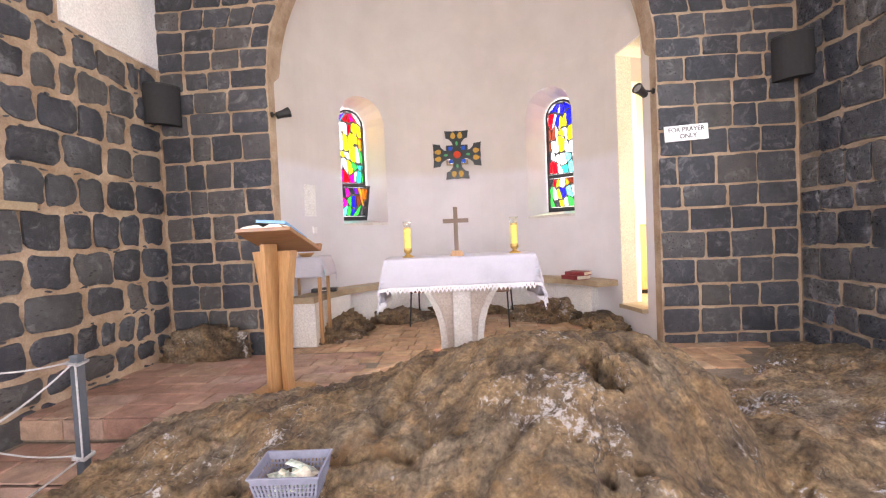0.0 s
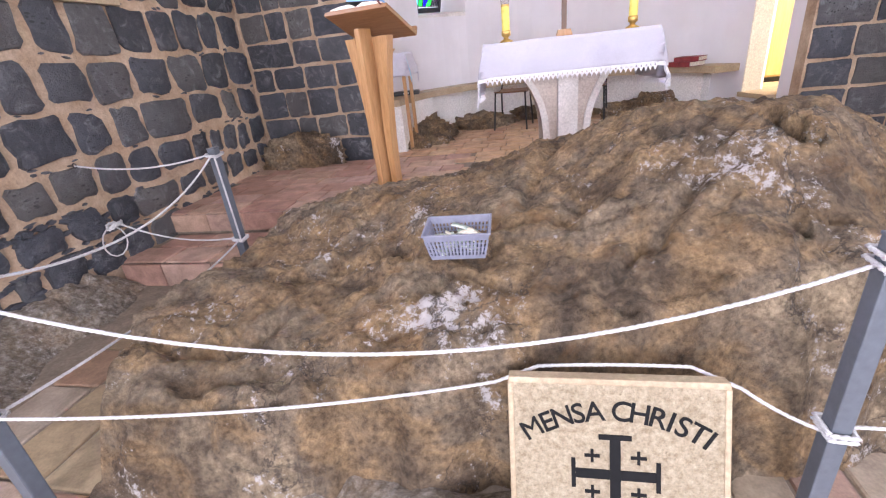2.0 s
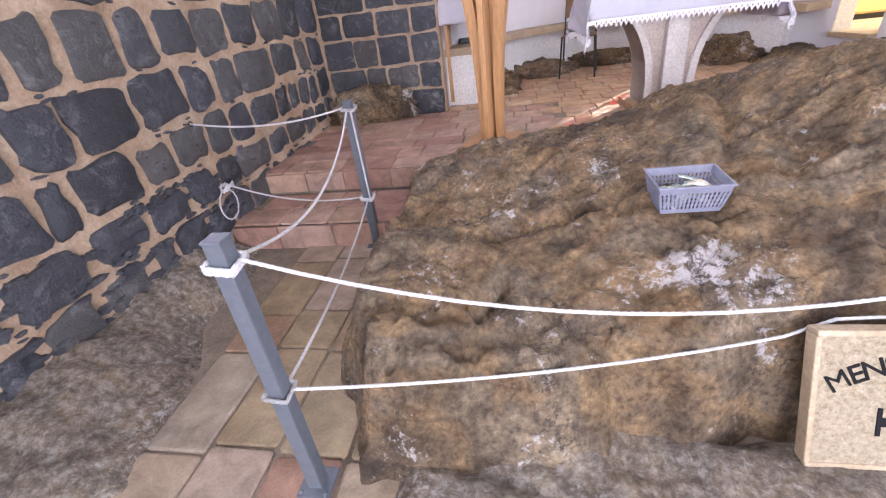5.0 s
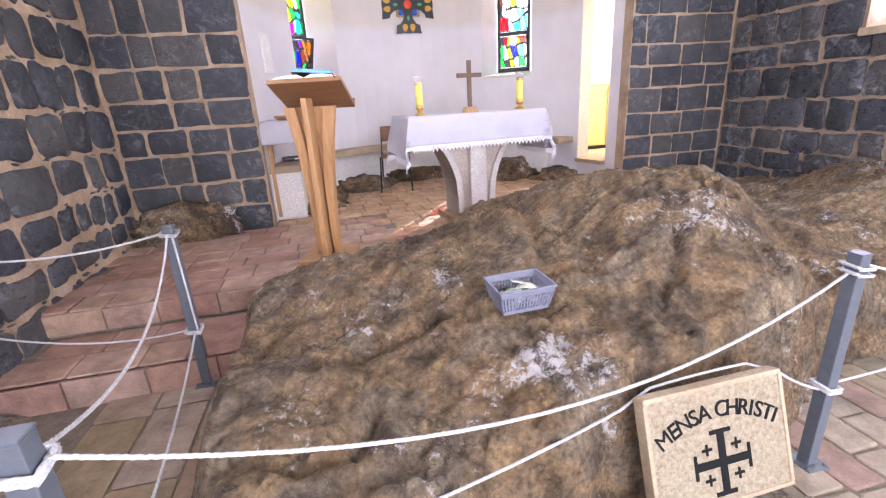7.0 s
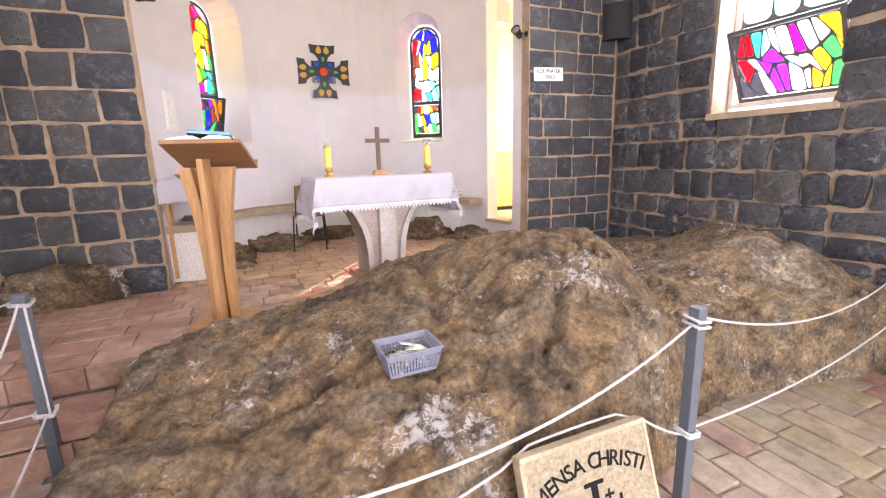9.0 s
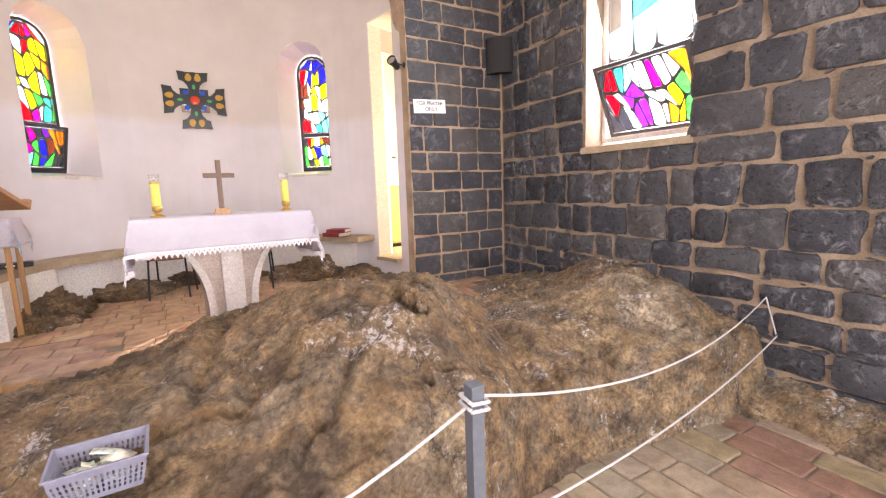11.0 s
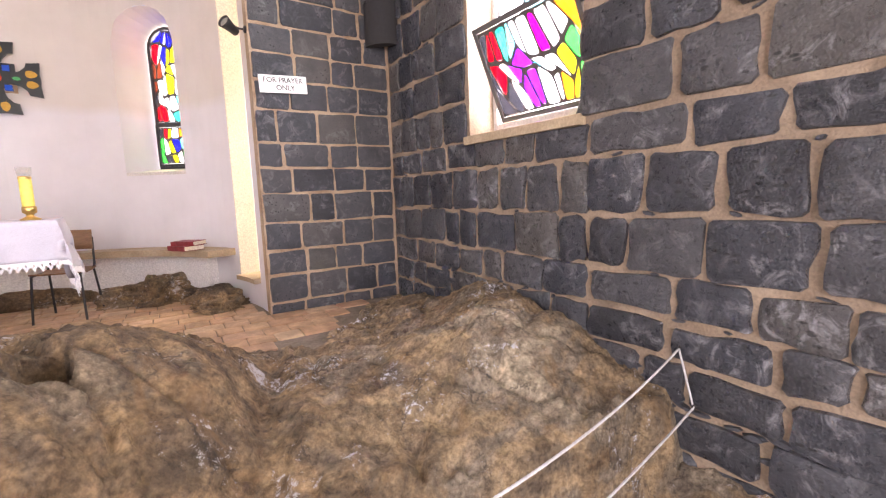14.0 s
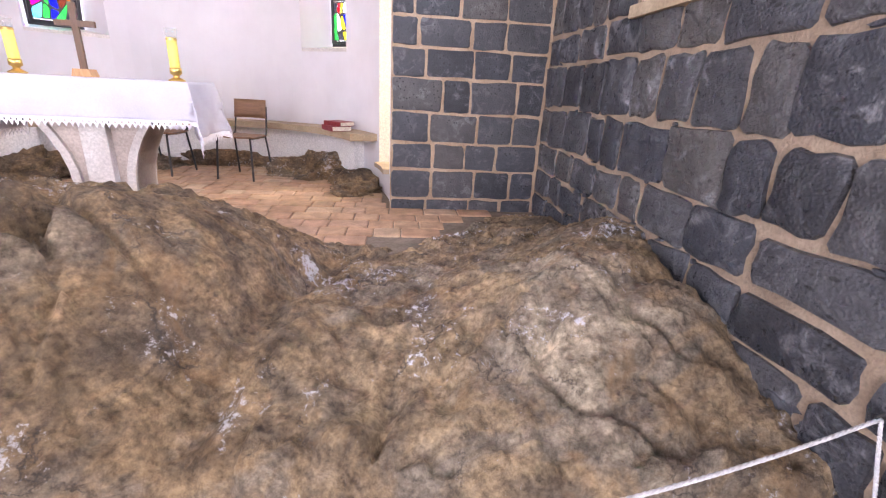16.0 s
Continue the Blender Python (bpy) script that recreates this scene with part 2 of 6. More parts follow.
def plain(name, colour, rough=0.5, metal=0.0, spec=0.5):
    m, n, l, b = material(name, rough, metal, spec)
    co = world_coord(n)
    f = noise_node(n, l, 35.0, 4, 0.6, co)
    r = ramp(n, [(0.3, tuple(c * 0.86 for c in colour)), (0.7, tuple(min(1, c * 1.1) for c in colour))])
    l.new(f.outputs["Fac"], r.inputs["Fac"])
    l.new(r.outputs[0], b.inputs["Base Color"])
    bump(n, l, b, [(f.outputs["Fac"], 1.0)], 0.08, 0.003)
    return m


def stained(name, colour, low=0.75):
    """Coloured window glass: lets the light through, and scatters a part of it."""
    m = bpy.data.materials.new(name)
    m.use_nodes = True
    n, l = m.node_tree.nodes, m.node_tree.links
    n.clear()
    out = n.new("ShaderNodeOutputMaterial")
    co = world_coord(n)
    f = noise_node(n, l, 18.0, 4, 0.6, co, 0.6)
    # the light passes two faces of a pane
    r = ramp(n, [(0.3, tuple((c * low) ** 0.8 for c in colour)), (0.7, tuple(min(1, c * 1.15) ** 0.8 for c in colour))])
    l.new(f.outputs["Fac"], r.inputs["Fac"])
    tr, tl, gl = n.new("ShaderNodeBsdfTransparent"), n.new("ShaderNodeBsdfTranslucent"), n.new("ShaderNodeBsdfGlossy")
    gl.inputs["Roughness"].default_value = 0.15
    for s in (tr, tl):
        l.new(r.outputs[0], s.inputs["Color"])
    a, c = n.new("ShaderNodeMixShader"), n.new("ShaderNodeMixShader")
    a.inputs[0].default_value, c.inputs[0].default_value = 0.16, 0.04
    l.new(tr.outputs[0], a.inputs[1])
    l.new(tl.outputs[0], a.inputs[2])
    l.new(a.outputs[0], c.inputs[1])
    l.new(gl.outputs[0], c.inputs[2])
    l.new(c.outputs[0], out.inputs["Surface"])
    return m


def plaster_mat(name, low, high, z_line):
    """White lime plaster with a second coat of paint above a line."""
    m, n, l, b = material(name, 0.85, 0, 0.25)
    co = world_coord(n)
    sep = n.new("ShaderNodeSeparateXYZ")
    l.new(co, sep.inputs[0])
    wav = noise_node(n, l, 1.2, 3, 0.5, co)
    line = n.new("ShaderNodeMath")
    line.operation = "MULTIPLY_ADD"
    line.inputs[1].default_value = 0.09
    l.new(wav.outputs["Fac"], line.inputs[0])
    l.new(sep.outputs[2], line.inputs[2])
    mr = n.new("ShaderNodeMapRange")
    mr.inputs["From Min"].default_value, mr.inputs["From Max"].default_value = z_line + 0.02, z_line + 0.14
    l.new(line.outputs[0], mr.inputs["Value"])
    base = mix_node(n, l, mr.outputs[0], low, high)
    big = noise_node(n, l, 2.2, 5, 0.6, co)
    r2 = ramp(n, [(0.3, (0.93, 0.925, 0.92)), (0.7, (1.04, 1.04, 1.04))])
    l.new(big.outputs["Fac"], r2.inputs["Fac"])
    l.new(mix_node(n, l, 1.0, base, r2.outputs[0], "MULTIPLY"), b.inputs["Base Color"])
    fine = noise_node(n, l, 70.0, 4, 0.6, co)
    bump(n, l, b, [(big.outputs["Fac"], 1.0), (fine.outputs["Fac"], 0.3)], 0.22, 0.012)
    return m


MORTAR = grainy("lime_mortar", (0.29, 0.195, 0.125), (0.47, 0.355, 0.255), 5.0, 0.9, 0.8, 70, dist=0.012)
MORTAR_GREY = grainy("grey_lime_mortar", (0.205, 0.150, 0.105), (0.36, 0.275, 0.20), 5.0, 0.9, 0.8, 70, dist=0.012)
BASALT = basalt("basalt_dressed", 0.55, 0.45)
BASALT_GLOSSY = basalt("basalt_rough_glossy", 0.34, 0.75)
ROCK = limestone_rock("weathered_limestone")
ROCK_GREY = limestone_rock("trodden_grey_limestone", 0.58)
TILE_BRICK = tile_mat("worn_pale_paver", [(0.0, (0.25, 0.145, 0.105)), (0.22, (0.30, 0.20, 0.16)), (0.5, (0.30, 0.245, 0.155)), (0.75, (0.35, 0.28, 0.22)), (1.0, (0.25, 0.22, 0.165))])
TILE_VISITOR = tile_mat("flagstone", [(0.0, (0.30, 0.18, 0.13)), (0.2, (0.31, 0.235, 0.15)), (0.5, (0.33, 0.265, 0.17)), (0.75, (0.36, 0.275, 0.225)), (1.0, (0.30, 0.27, 0.215))])
TILE_STEP = tile_mat("red_flagstone", [(0.0, (0.33, 0.19, 0.15)), (0.4, (0.39, 0.24, 0.19)), (0.75, (0.42, 0.295, 0.22)), (1.0, (0.41, 0.275, 0.235))])
TILE_APSE = tile_mat("buff_tile", [(0.0, (0.44, 0.27, 0.17)), (0.4, (0.50, 0.34, 0.21)), (0.75, (0.47, 0.29, 0.19)), (1.0, (0.55, 0.41, 0.28))])
GROUT = grainy("floor_grout", (0.16, 0.13, 0.10), (0.27, 0.22, 0.17), 8.0, 0.9, 0.5)
PLASTER = plaster_mat("apse_plaster", (0.66, 0.635, 0.66), (0.61, 0.56, 0.52), 2.35)
PLASTER_PLAIN = grainy("white_plaster", (0.72, 0.70, 0.68), (0.82, 0.80, 0.78), 2.0, 0.85, 0.2)
PLASTER_LIT_REVEAL = grainy("cream_lit_plaster", (0.70, 0.64, 0.52), (0.78, 0.73, 0.62), 2.0, 0.85, 0.2)
PLASTER_WARM = grainy("cream_plaster", (0.72, 0.64, 0.42), (0.80, 0.72, 0.50), 2.0, 0.85, 0.2)
STONE_PALE = grainy("pale_dressed_stone", (0.52, 0.47, 0.43), (0.66, 0.62, 0.585), 5.0, 0.6, 0.25)
STONE_TAN = grainy("tan_dressed_stone", (0.34, 0.26, 0.17), (0.46, 0.365, 0.25), 5.0, 0.65, 0.3)
STONE_SIGN = grainy("bush_hammered_stone", (0.27, 0.215, 0.14), (0.44, 0.37, 0.265), 60.0, 0.8, 1.0, 160, dist=0.01)
STONE_PINK = grainy("pinkish_stone", (0.44, 0.36, 0.31), (0.56, 0.48, 0.42), 4.0, 0.6, 0.25)
OAK = wood("oiled_oak", (0.36, 0.185, 0.075), (0.52, 0.30, 0.135))
OAK_DARK = wood("brown_oak", (0.24, 0.115, 0.05), (0.34, 0.175, 0.08), "X")
WALNUT = wood("walnut_wood", (0.085, 0.042, 0.022), (0.15, 0.08, 0.042))
CHAIR_WOOD = wood("chair_plywood", (0.16, 0.075, 0.035), (0.26, 0.135, 0.065), "X")
PINE = wood("yellow_pine", (0.60, 0.40, 0.16), (0.72, 0.52, 0.24))
STEEL = plain("grey_painted_steel", (0.105, 0.118, 0.14), 0.42)
BLACK = plain("black_paint", (0.018, 0.018, 0.02), 0.4)
GREY_IRON = plain("grey_iron", (0.10, 0.095, 0.095), 0.5)
LEAD = plain("weathered_lead", (0.085, 0.078, 0.075), 0.55)
BLACK_FRAME = plain("dark_iron", (0.035, 0.034, 0.036), 0.45)
SPEAKER = plain("dark_speaker_cloth", (0.022, 0.021, 0.023), 0.8)
ROPE = grainy("white_rope", (0.44, 0.43, 0.44), (0.60, 0.59, 0.60), 80, 0.8, 0.5, 300)
LINEN = grainy("white_linen", (0.47, 0.455, 0.52), (0.55, 0.53, 0.59), 3.0, 0.85, 0.1, 240)
LACE = grainy("lace_thread", (0.74, 0.72, 0.75), (0.85, 0.83, 0.86), 90, 0.9, 0.6, 260)
BLUE_CLOTH = grainy("blue_print_cloth", (0.20, 0.46, 0.62), (0.42, 0.66, 0.78), 30, 0.85, 0.1)
BASKET_MAT = plain("grey_lilac_plastic", (0.20, 0.205, 0.27), 0.45)
WAX = plain("yellow_wax", (0.72, 0.62, 0.12), 0.45)
BRASS = plain("brass", (0.60, 0.40, 0.13), 0.28, 1.0)
RED_LEATHER = grainy("red_leather", (0.16, 0.018, 0.022), (0.25, 0.035, 0.04), 12, 0.5, 0.3)
PAPER = grainy("paper_pages", (0.72, 0.66, 0.54), (0.82, 0.76, 0.64), 30, 0.8, 0.2)
BLUE_COVER = plain("light_blue_cover", (0.20, 0.42, 0.66), 0.5)
WHITE_SIGN = plain("white_enamel", (0.78, 0.77, 0.78), 0.4)
INK = plain("black_ink", (0.02, 0.02, 0.022), 0.5)
ENAMEL = plain("black_enamel", (0.022, 0.028, 0.030), 0.25)
AMBER = plain("amber_glass_inlay", (0.52, 0.30, 0.05), 0.2)
RED_GEM = plain("red_glass_inlay", (0.62, 0.05, 0.015), 0.12)
BLUE_GEM = plain("blue_glass_inlay", (0.02, 0.09, 0.50), 0.12)
GREEN_GEM = plain("green_glass_inlay", (0.06, 0.35, 0.12), 0.12)
MIRROR_GEM = plain("bright_mirror_inlay", (0.9, 0.92, 0.95), 0.06, 1.0)
SILVER = plain("pale_metal", (0.6, 0.6, 0.6), 0.3, 1.0)
NOTE_GREEN = grainy("banknote_paper", (0.38, 0.46, 0.38), (0.66, 0.70, 0.62), 60, 0.8, 0.1)
PAINT_BLACK = plain("carved_black_paint", (0.012, 0.012, 0.013), 0.85, 0.0, 0.15)
LAWN = grainy("dry_ground", (0.16, 0.15, 0.08), (0.30, 0.27, 0.16), 0.5, 0.9, 0.2)
GLASS = {
    "r": stained("glass_red", (0.80, 0.03, 0.05)), "b": stained("glass_blue", (0.05, 0.06, 0.85)),
    "y": stained("glass_yellow", (1.0, 0.80, 0.05), 0.9), "g": stained("glass_green", (0.05, 0.78, 0.16)),
    "w": stained("glass_clear", (0.98, 0.98, 0.98), 0.97), "c": stained("glass_cyan", (0.25, 0.85, 0.95)),
    "m": stained("glass_magenta", (0.90, 0.04, 0.42)), "o": stained("glass_orange", (0.95, 0.36, 0.05)),
    "p": stained("glass_purple", (0.32, 0.06, 0.80)), "n": stained("glass_brown", (0.30, 0.10, 0.06)),
    "t": stained("glass_teal", (0.05, 0.60, 0.50)), "k": stained("glass_smoke", (0.10, 0.10, 0.12)),
}


# ---- mesh helpers ----
def mesh_of(name, bm, mat, smooth=False):
    me = bpy.data.meshes.new(name)
    bmesh.ops.recalc_face_normals(bm, faces=bm.faces[:])
    bm.to_mesh(me)
    bm.free()
    if smooth:
        me.polygons.foreach_set("use_smooth", [True] * len(me.polygons))
    me.materials.append(mat)
    return me


def part(name, bm, mat, parent, label="", smooth=False):
    ob = new(name, mesh_of(name, bm, mat, smooth))
    ob.parent = parent
    if label:
        tagged(ob, label)
    return ob


def thing(name, label, category, m=Matrix(), group="", kind=""):
    ob = new(name)
    ob.empty_display_size = 0.1
    ob.matrix_world = m
    return tagged(ob, label, category, group, kind)


def structure(name, bm, mat, label, category="", smooth=False):
    return tagged(new(name, mesh_of(name, bm, mat, smooth)), label, category or name.split("_")[0], kind="structure")


def add_box(bm, x0, x1, y0, y1, z0, z1, bevel=0.0, m=None):
    vs = [bm.verts.new((x, y, z)) for x in (x0, x1) for y in (y0, y1) for z in (z0, z1)]
    fs = [bm.faces.new([vs[i] for i in q]) for q in ((0, 1, 3, 2), (4, 6, 7, 5), (0, 4, 5, 1), (2, 3, 7, 6), (0, 2, 6, 4), (1, 5, 7, 3))]
    if bevel:
        es = list({e for f in fs for e in f.edges})
        out = bmesh.ops.bevel(bm, geom=es, offset=bevel, segments=2, affect="EDGES", profile=0.6)
        vs = list({v for f in out["faces"] for v in f.verts} | {v for v in vs if v.is_valid})
    if m is not None:
        bmesh.ops.transform(bm, matrix=m, verts=[v for v in vs if v.is_valid])
    return bm


def box(x0, x1, y0, y1, z0, z1, bevel=0.0):
    return add_box(bmesh.new(), x0, x1, y0, y1, z0, z1, bevel)


def add_prism(bm, loop, thick, m=Matrix()):
    """A flat outline (x, z) given thickness along y, both ways."""
    a = [bm.verts.new(m @ Vector((x, -thick / 2, z))) for x, z in loop]
    b = [bm.verts.new(m @ Vector((x, thick / 2, z))) for x, z in loop]
    bm.faces.new(a)
    bm.faces.new(b[::-1])
    for i in range(len(loop)):
        j = (i + 1) % len(loop)
        bm.faces.new((a[i], b[i], b[j], a[j]))
    return bm


def add_lathe(bm, profile, seg=20, m=Matrix()):
    rings = [[bm.verts.new(m @ Vector((r * math.cos(2 * math.pi * k / seg), r * math.sin(2 * math.pi * k / seg), z))) for k in range(seg)] for r, z in profile]
    for a, b in zip(rings, rings[1:]):
        for k in range(seg):
            bm.faces.new((a[k], a[(k + 1) % seg], b[(k + 1) % seg], b[k]))
    bm.faces.new(rings[0][::-1])
    bm.faces.new(rings[-1])
    return bm


def add_tube(bm, pts, radius, seg=8):
    pts = [Vector(p) for p in pts]
    rings = []
    for i, p in enumerate(pts):
        d = (pts[min(i + 1, len(pts) - 1)] - pts[max(i - 1, 0)]).normalized()
        side = d.cross(Vector((0, 0, 1)) if abs(d.z) < 0.95 else Vector((1, 0, 0))).normalized()
        up = side.cross(d)
        rings.append([bm.verts.new(p + radius * (math.cos(2 * math.pi * k / seg) * side + math.sin(2 * math.pi * k / seg) * up)) for k in range(seg)])
    for a, b in zip(rings, rings[1:]):
        for k in range(seg):
            bm.faces.new((a[k], a[(k + 1) % seg], b[(k + 1) % seg], b[k]))
    bm.faces.new(rings[0][::-1])
    bm.faces.new(rings[-1])
    return bm


def letters(bm, text, size, depth, m):
    """Raised letters in the built-in font, centred, facing -y."""
    cu = bpy.data.curves.new("letters", "FONT")
    cu.body, cu.size, cu.extrude, cu.align_x, cu.align_y = text, size, depth, "CENTER", "CENTER"
    cu.offset = 0.0 if text == "M" else size * 0.006
    ob = new("letters", cu)
    me = bpy.data.meshes.new_from_object(ob.evaluated_get(bpy.context.evaluated_depsgraph_get()))
    bpy.data.objects.remove(ob)
    me.transform(m @ pose(0, 0, 0, 90))
    bm.from_mesh(me)
    bpy.data.meshes.remove(me)


def floor_z(x):
    """The visitors' floor falls a little from one side wall to the other."""
    return -0.048 * (min(max(x, -1.9), 1.5) + 1.9)


ZA = 0.32      # sanctuary floor
XL, XR = -3.15, 3.26
AR = 1.95      # half width of the arch
SPRING = 3.2
AC = Vector((0.0, 0.15))  # centre of the apse
rng = random.Random(7)


# ---- ground, floors ----
bm = bmesh.new()
add_box(bm, -800, 800, -800, 800, -1.0, -0.6)
structure("ground", bm, LAWN, "dry open ground around the chapel", "ground")

bm = bmesh.new()
xs = [-3.6, -1.9, 1.5, 3.7]
for x0, x1 in zip(xs, xs[1:]):
    vs = [bm.verts.new((x, y, floor_z(x) - 0.012 - d)) for d in (0, 0.3) for x, y in ((x0, -8.0), (x1, -8.0), (x1, 0.0), (x0, 0.0))]
    for q in ((0, 1, 2, 3), (4, 7, 6, 5), (0, 4, 5, 1), (1, 5, 6, 2), (2, 6, 7, 3), (3, 7, 4, 0)):
        bm.faces.new([vs[i] for i in q])
floor = structure("floor", bm, GROUT, "worn flagstone floor of red and buff stones", "floor")

bm = bmesh.new()
add_box(bm, XL, XR, -1.35, 2.6, -0.3, ZA - 0.012)
add_box(bm, XL, -0.9, -1.62, -1.35, -0.3, ZA - 0.012)
platform = structure("floor_sanctuary", bm, GROUT, "raised sanctuary floor of buff and reddish tiles", "floor")
step = structure("step_1", box(XL, -1.75, -2.17, -1.62, -0.3, 0.16 - 0.012), GROUT, "low flagstone step up to the sanctuary", "step")


# ---- walls ----
def plan_strip(bm, pts_in, pts_out, z0, z1):
    """A wall between two outlines of equal length in plan."""
    for (a, b), (c, d) in zip(zip(pts_in, pts_in[1:]), zip(pts_out, pts_out[1:])):
        v = [bm.verts.new((p[0], p[1], z)) for z in (z0, z1) for p in (a, b, d, c)]
        for q in ((0, 1, 2, 3), (4, 7, 6, 5), (0, 4, 5, 1), (1, 5, 6, 2), (2, 6, 7, 3), (3, 7, 4, 0)):
            bm.faces.new([v[i] for i in q])


def side_wall(bm, x0, x1, openings, y0, y1, z0, z1):
    """A wall along y with rectangular openings (y0, y1, z0, z1) that go through it."""
    cur = y0
    for a, b, za, zb in sorted(openings):
        add_box(bm, x0, x1, cur, a, z0, z1)
        add_box(bm, x0, x1, a, b, z0, za)
        add_box(bm, x0, x1, a, b, zb, z1)
        cur = b
    add_box(bm, x0, x1, cur, y1, z0, z1)


TOP = 5.3
RW = (-2.45, -1.36, 1.775, 3.55)   # window in the right-hand wall
LW = (-2.85, -1.64, 1.83, 3.60)   # window in the left-hand wall
# rear side windows, unseen and added for the fill lamps
REAR = (-6.5, -5.3, 1.8, 3.5)
bm = bmesh.new()
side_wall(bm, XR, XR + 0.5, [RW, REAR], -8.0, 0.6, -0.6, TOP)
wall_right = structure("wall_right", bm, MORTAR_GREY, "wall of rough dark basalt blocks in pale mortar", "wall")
bm = bmesh.new()
side_wall(bm, XL - 0.5, XL, [LW, REAR], -8.0, 0.6, -0.6, TOP)
wall_left = structure("wall_left", bm, MORTAR, "wall of rough dark basalt blocks in wide orange mortar", "wall")
bm = bmesh.new()
add_box(bm, XL - 0.5, -1.4, -8.4, -8.0, -0.6, TOP)
add_box(bm, 1.4, XR + 0.5, -8.4, -8.0, -0.6, TOP)
add_box(bm, -1.4, 1.4, -8.4, -8.0, 3.1, TOP)
structure("wall_back", bm, MORTAR, "plain unseen back wall with a doorway added for light", "wall")
structure("ceiling", box(XL - 0.5, XR + 0.5, -8.4, 0.6, TOP, TOP + 0.2), PLASTER_PLAIN, "plain white ceiling of the nave", "ceiling")


def arch_x(z):
    """Half width of the arch at height z."""
    if z <= SPRING:
        return AR
    d = z - SPRING
    return math.sqrt(max(0.0, AR * AR - d * d))


bm = bmesh.new()
levels = [-0.6] + [SPRING + (AR * math.sin(k * math.pi / 36)) for k in range(19)]
for z0, z1 in zip(levels, levels[1:]):
    for s in (-1, 1):
        loop = [(s * arch_x(z0), z0), (s * arch_x(z1), z1), (s * 3.3, z1), (s * 3.3, z0)]
        add_prism(bm, loop, 0.30, pose(0, 0.15, 0))
add_box(bm, -3.3, 3.3, 0.0, 0.3, SPRING + AR, TOP)
bmesh.ops.remove_doubles(bm, verts=bm.verts[:], dist=0.0005)
wall_arch = structure("wall_arch", bm, MORTAR, "arch wall of dressed dark basalt blocks in tan mortar", "wall")

# apse: plan outline from the left jamb round to the right jamb
AP_R, AP_T = 1.95, 0.5
WIN_R, WIN_L = 38.0, -44.5         # where the two windows stand
DOOR_A0, DOOR_A1 = 70.0, 84.5


def ap(angle, r):
    """Plan point of the apse; 0 degrees looks to the altar's back wall, positive to the right."""
    a = radians(angle)
    return (AC.x + r * math.sin(a), AC.y + r * math.cos(a))


def apse_band(bm, a0, a1, z0, z1, n=6):
    ins = [ap(a0 + (a1 - a0) * k / n, AP_R) for k in range(n + 1)]
    outs = [ap(a0 + (a1 - a0) * k / n, AP_R + AP_T) for k in range(n + 1)]
    plan_strip(bm, ins, outs, z0, z1)


NW, GW = 0.35, 0.235               # half widths of the niche at the wall face and at the glass
W_LOW, W_SPR = 1.70, 3.10
DEEP = 0.40
half_a = math.degrees(math.asin(NW / AP_R))
DOOR_TOP = 3.5
bm = bmesh.new()
apse_band(bm, -90, WIN_L - half_a, ZA - 0.5, SPRING, 10)
apse_band(bm, WIN_L + half_a, WIN_R - half_a, ZA - 0.5, SPRING, 12)
apse_band(bm, WIN_R + half_a, 64, ZA - 0.5, SPRING, 4)
plan_strip(bm, [ap(64, AP_R), ap(DOOR_A0, AP_R)], [ap(64, AP_R + AP_T), ap(DOOR_A0, AP_R + 0.2)], ZA - 0.5, SPRING)
apse_band(bm, DOOR_A1, 90, ZA - 0.5, SPRING, 2)
for s in (WIN_L, WIN_R):
    apse_band(bm, s - half_a, s + half_a, ZA - 0.5, W_LOW, 6)
apse_band(bm, DOOR_A0, DOOR_A1, ZA - 0.5, 0.55, 3)
plan_strip(bm, [(-AR, 0.3), (-AR, AC.y)], [(-AR - AP_T, 0.3), (-AR - AP_T, AC.y)], ZA - 0.5, SPRING)
plan_strip(bm, [(AR, 0.3), (AR, AC.y)], [(AR + AP_T, 0.3), (AR + AP_T, AC.y)], ZA - 0.5, SPRING)


def niche_outline(half, spring, low, n=10):
    """Outline (x, z) of an arched opening."""
    pts = [(-half, low), (-half, spring)]
    pts += [(half * -math.cos(math.pi * k / n), spring + half * math.sin(math.pi * k / n)) for k in range(1, n)]
    return pts + [(half, spring), (half, low)]


def curved(x, z, s, depth):
    """A point of a window niche, bent with the apse wall."""
    r = AP_R + depth
    a = math.degrees(math.asin(max(-1, min(1, x / AP_R))))
    if depth > 0:
        px, py = ap(s, r)
        t = radians(s)
        return Vector((px + x * math.cos(t), py - x * math.sin(t), z))
    px, py = ap(s + a, AP_R)
    return Vector((px, py, z))


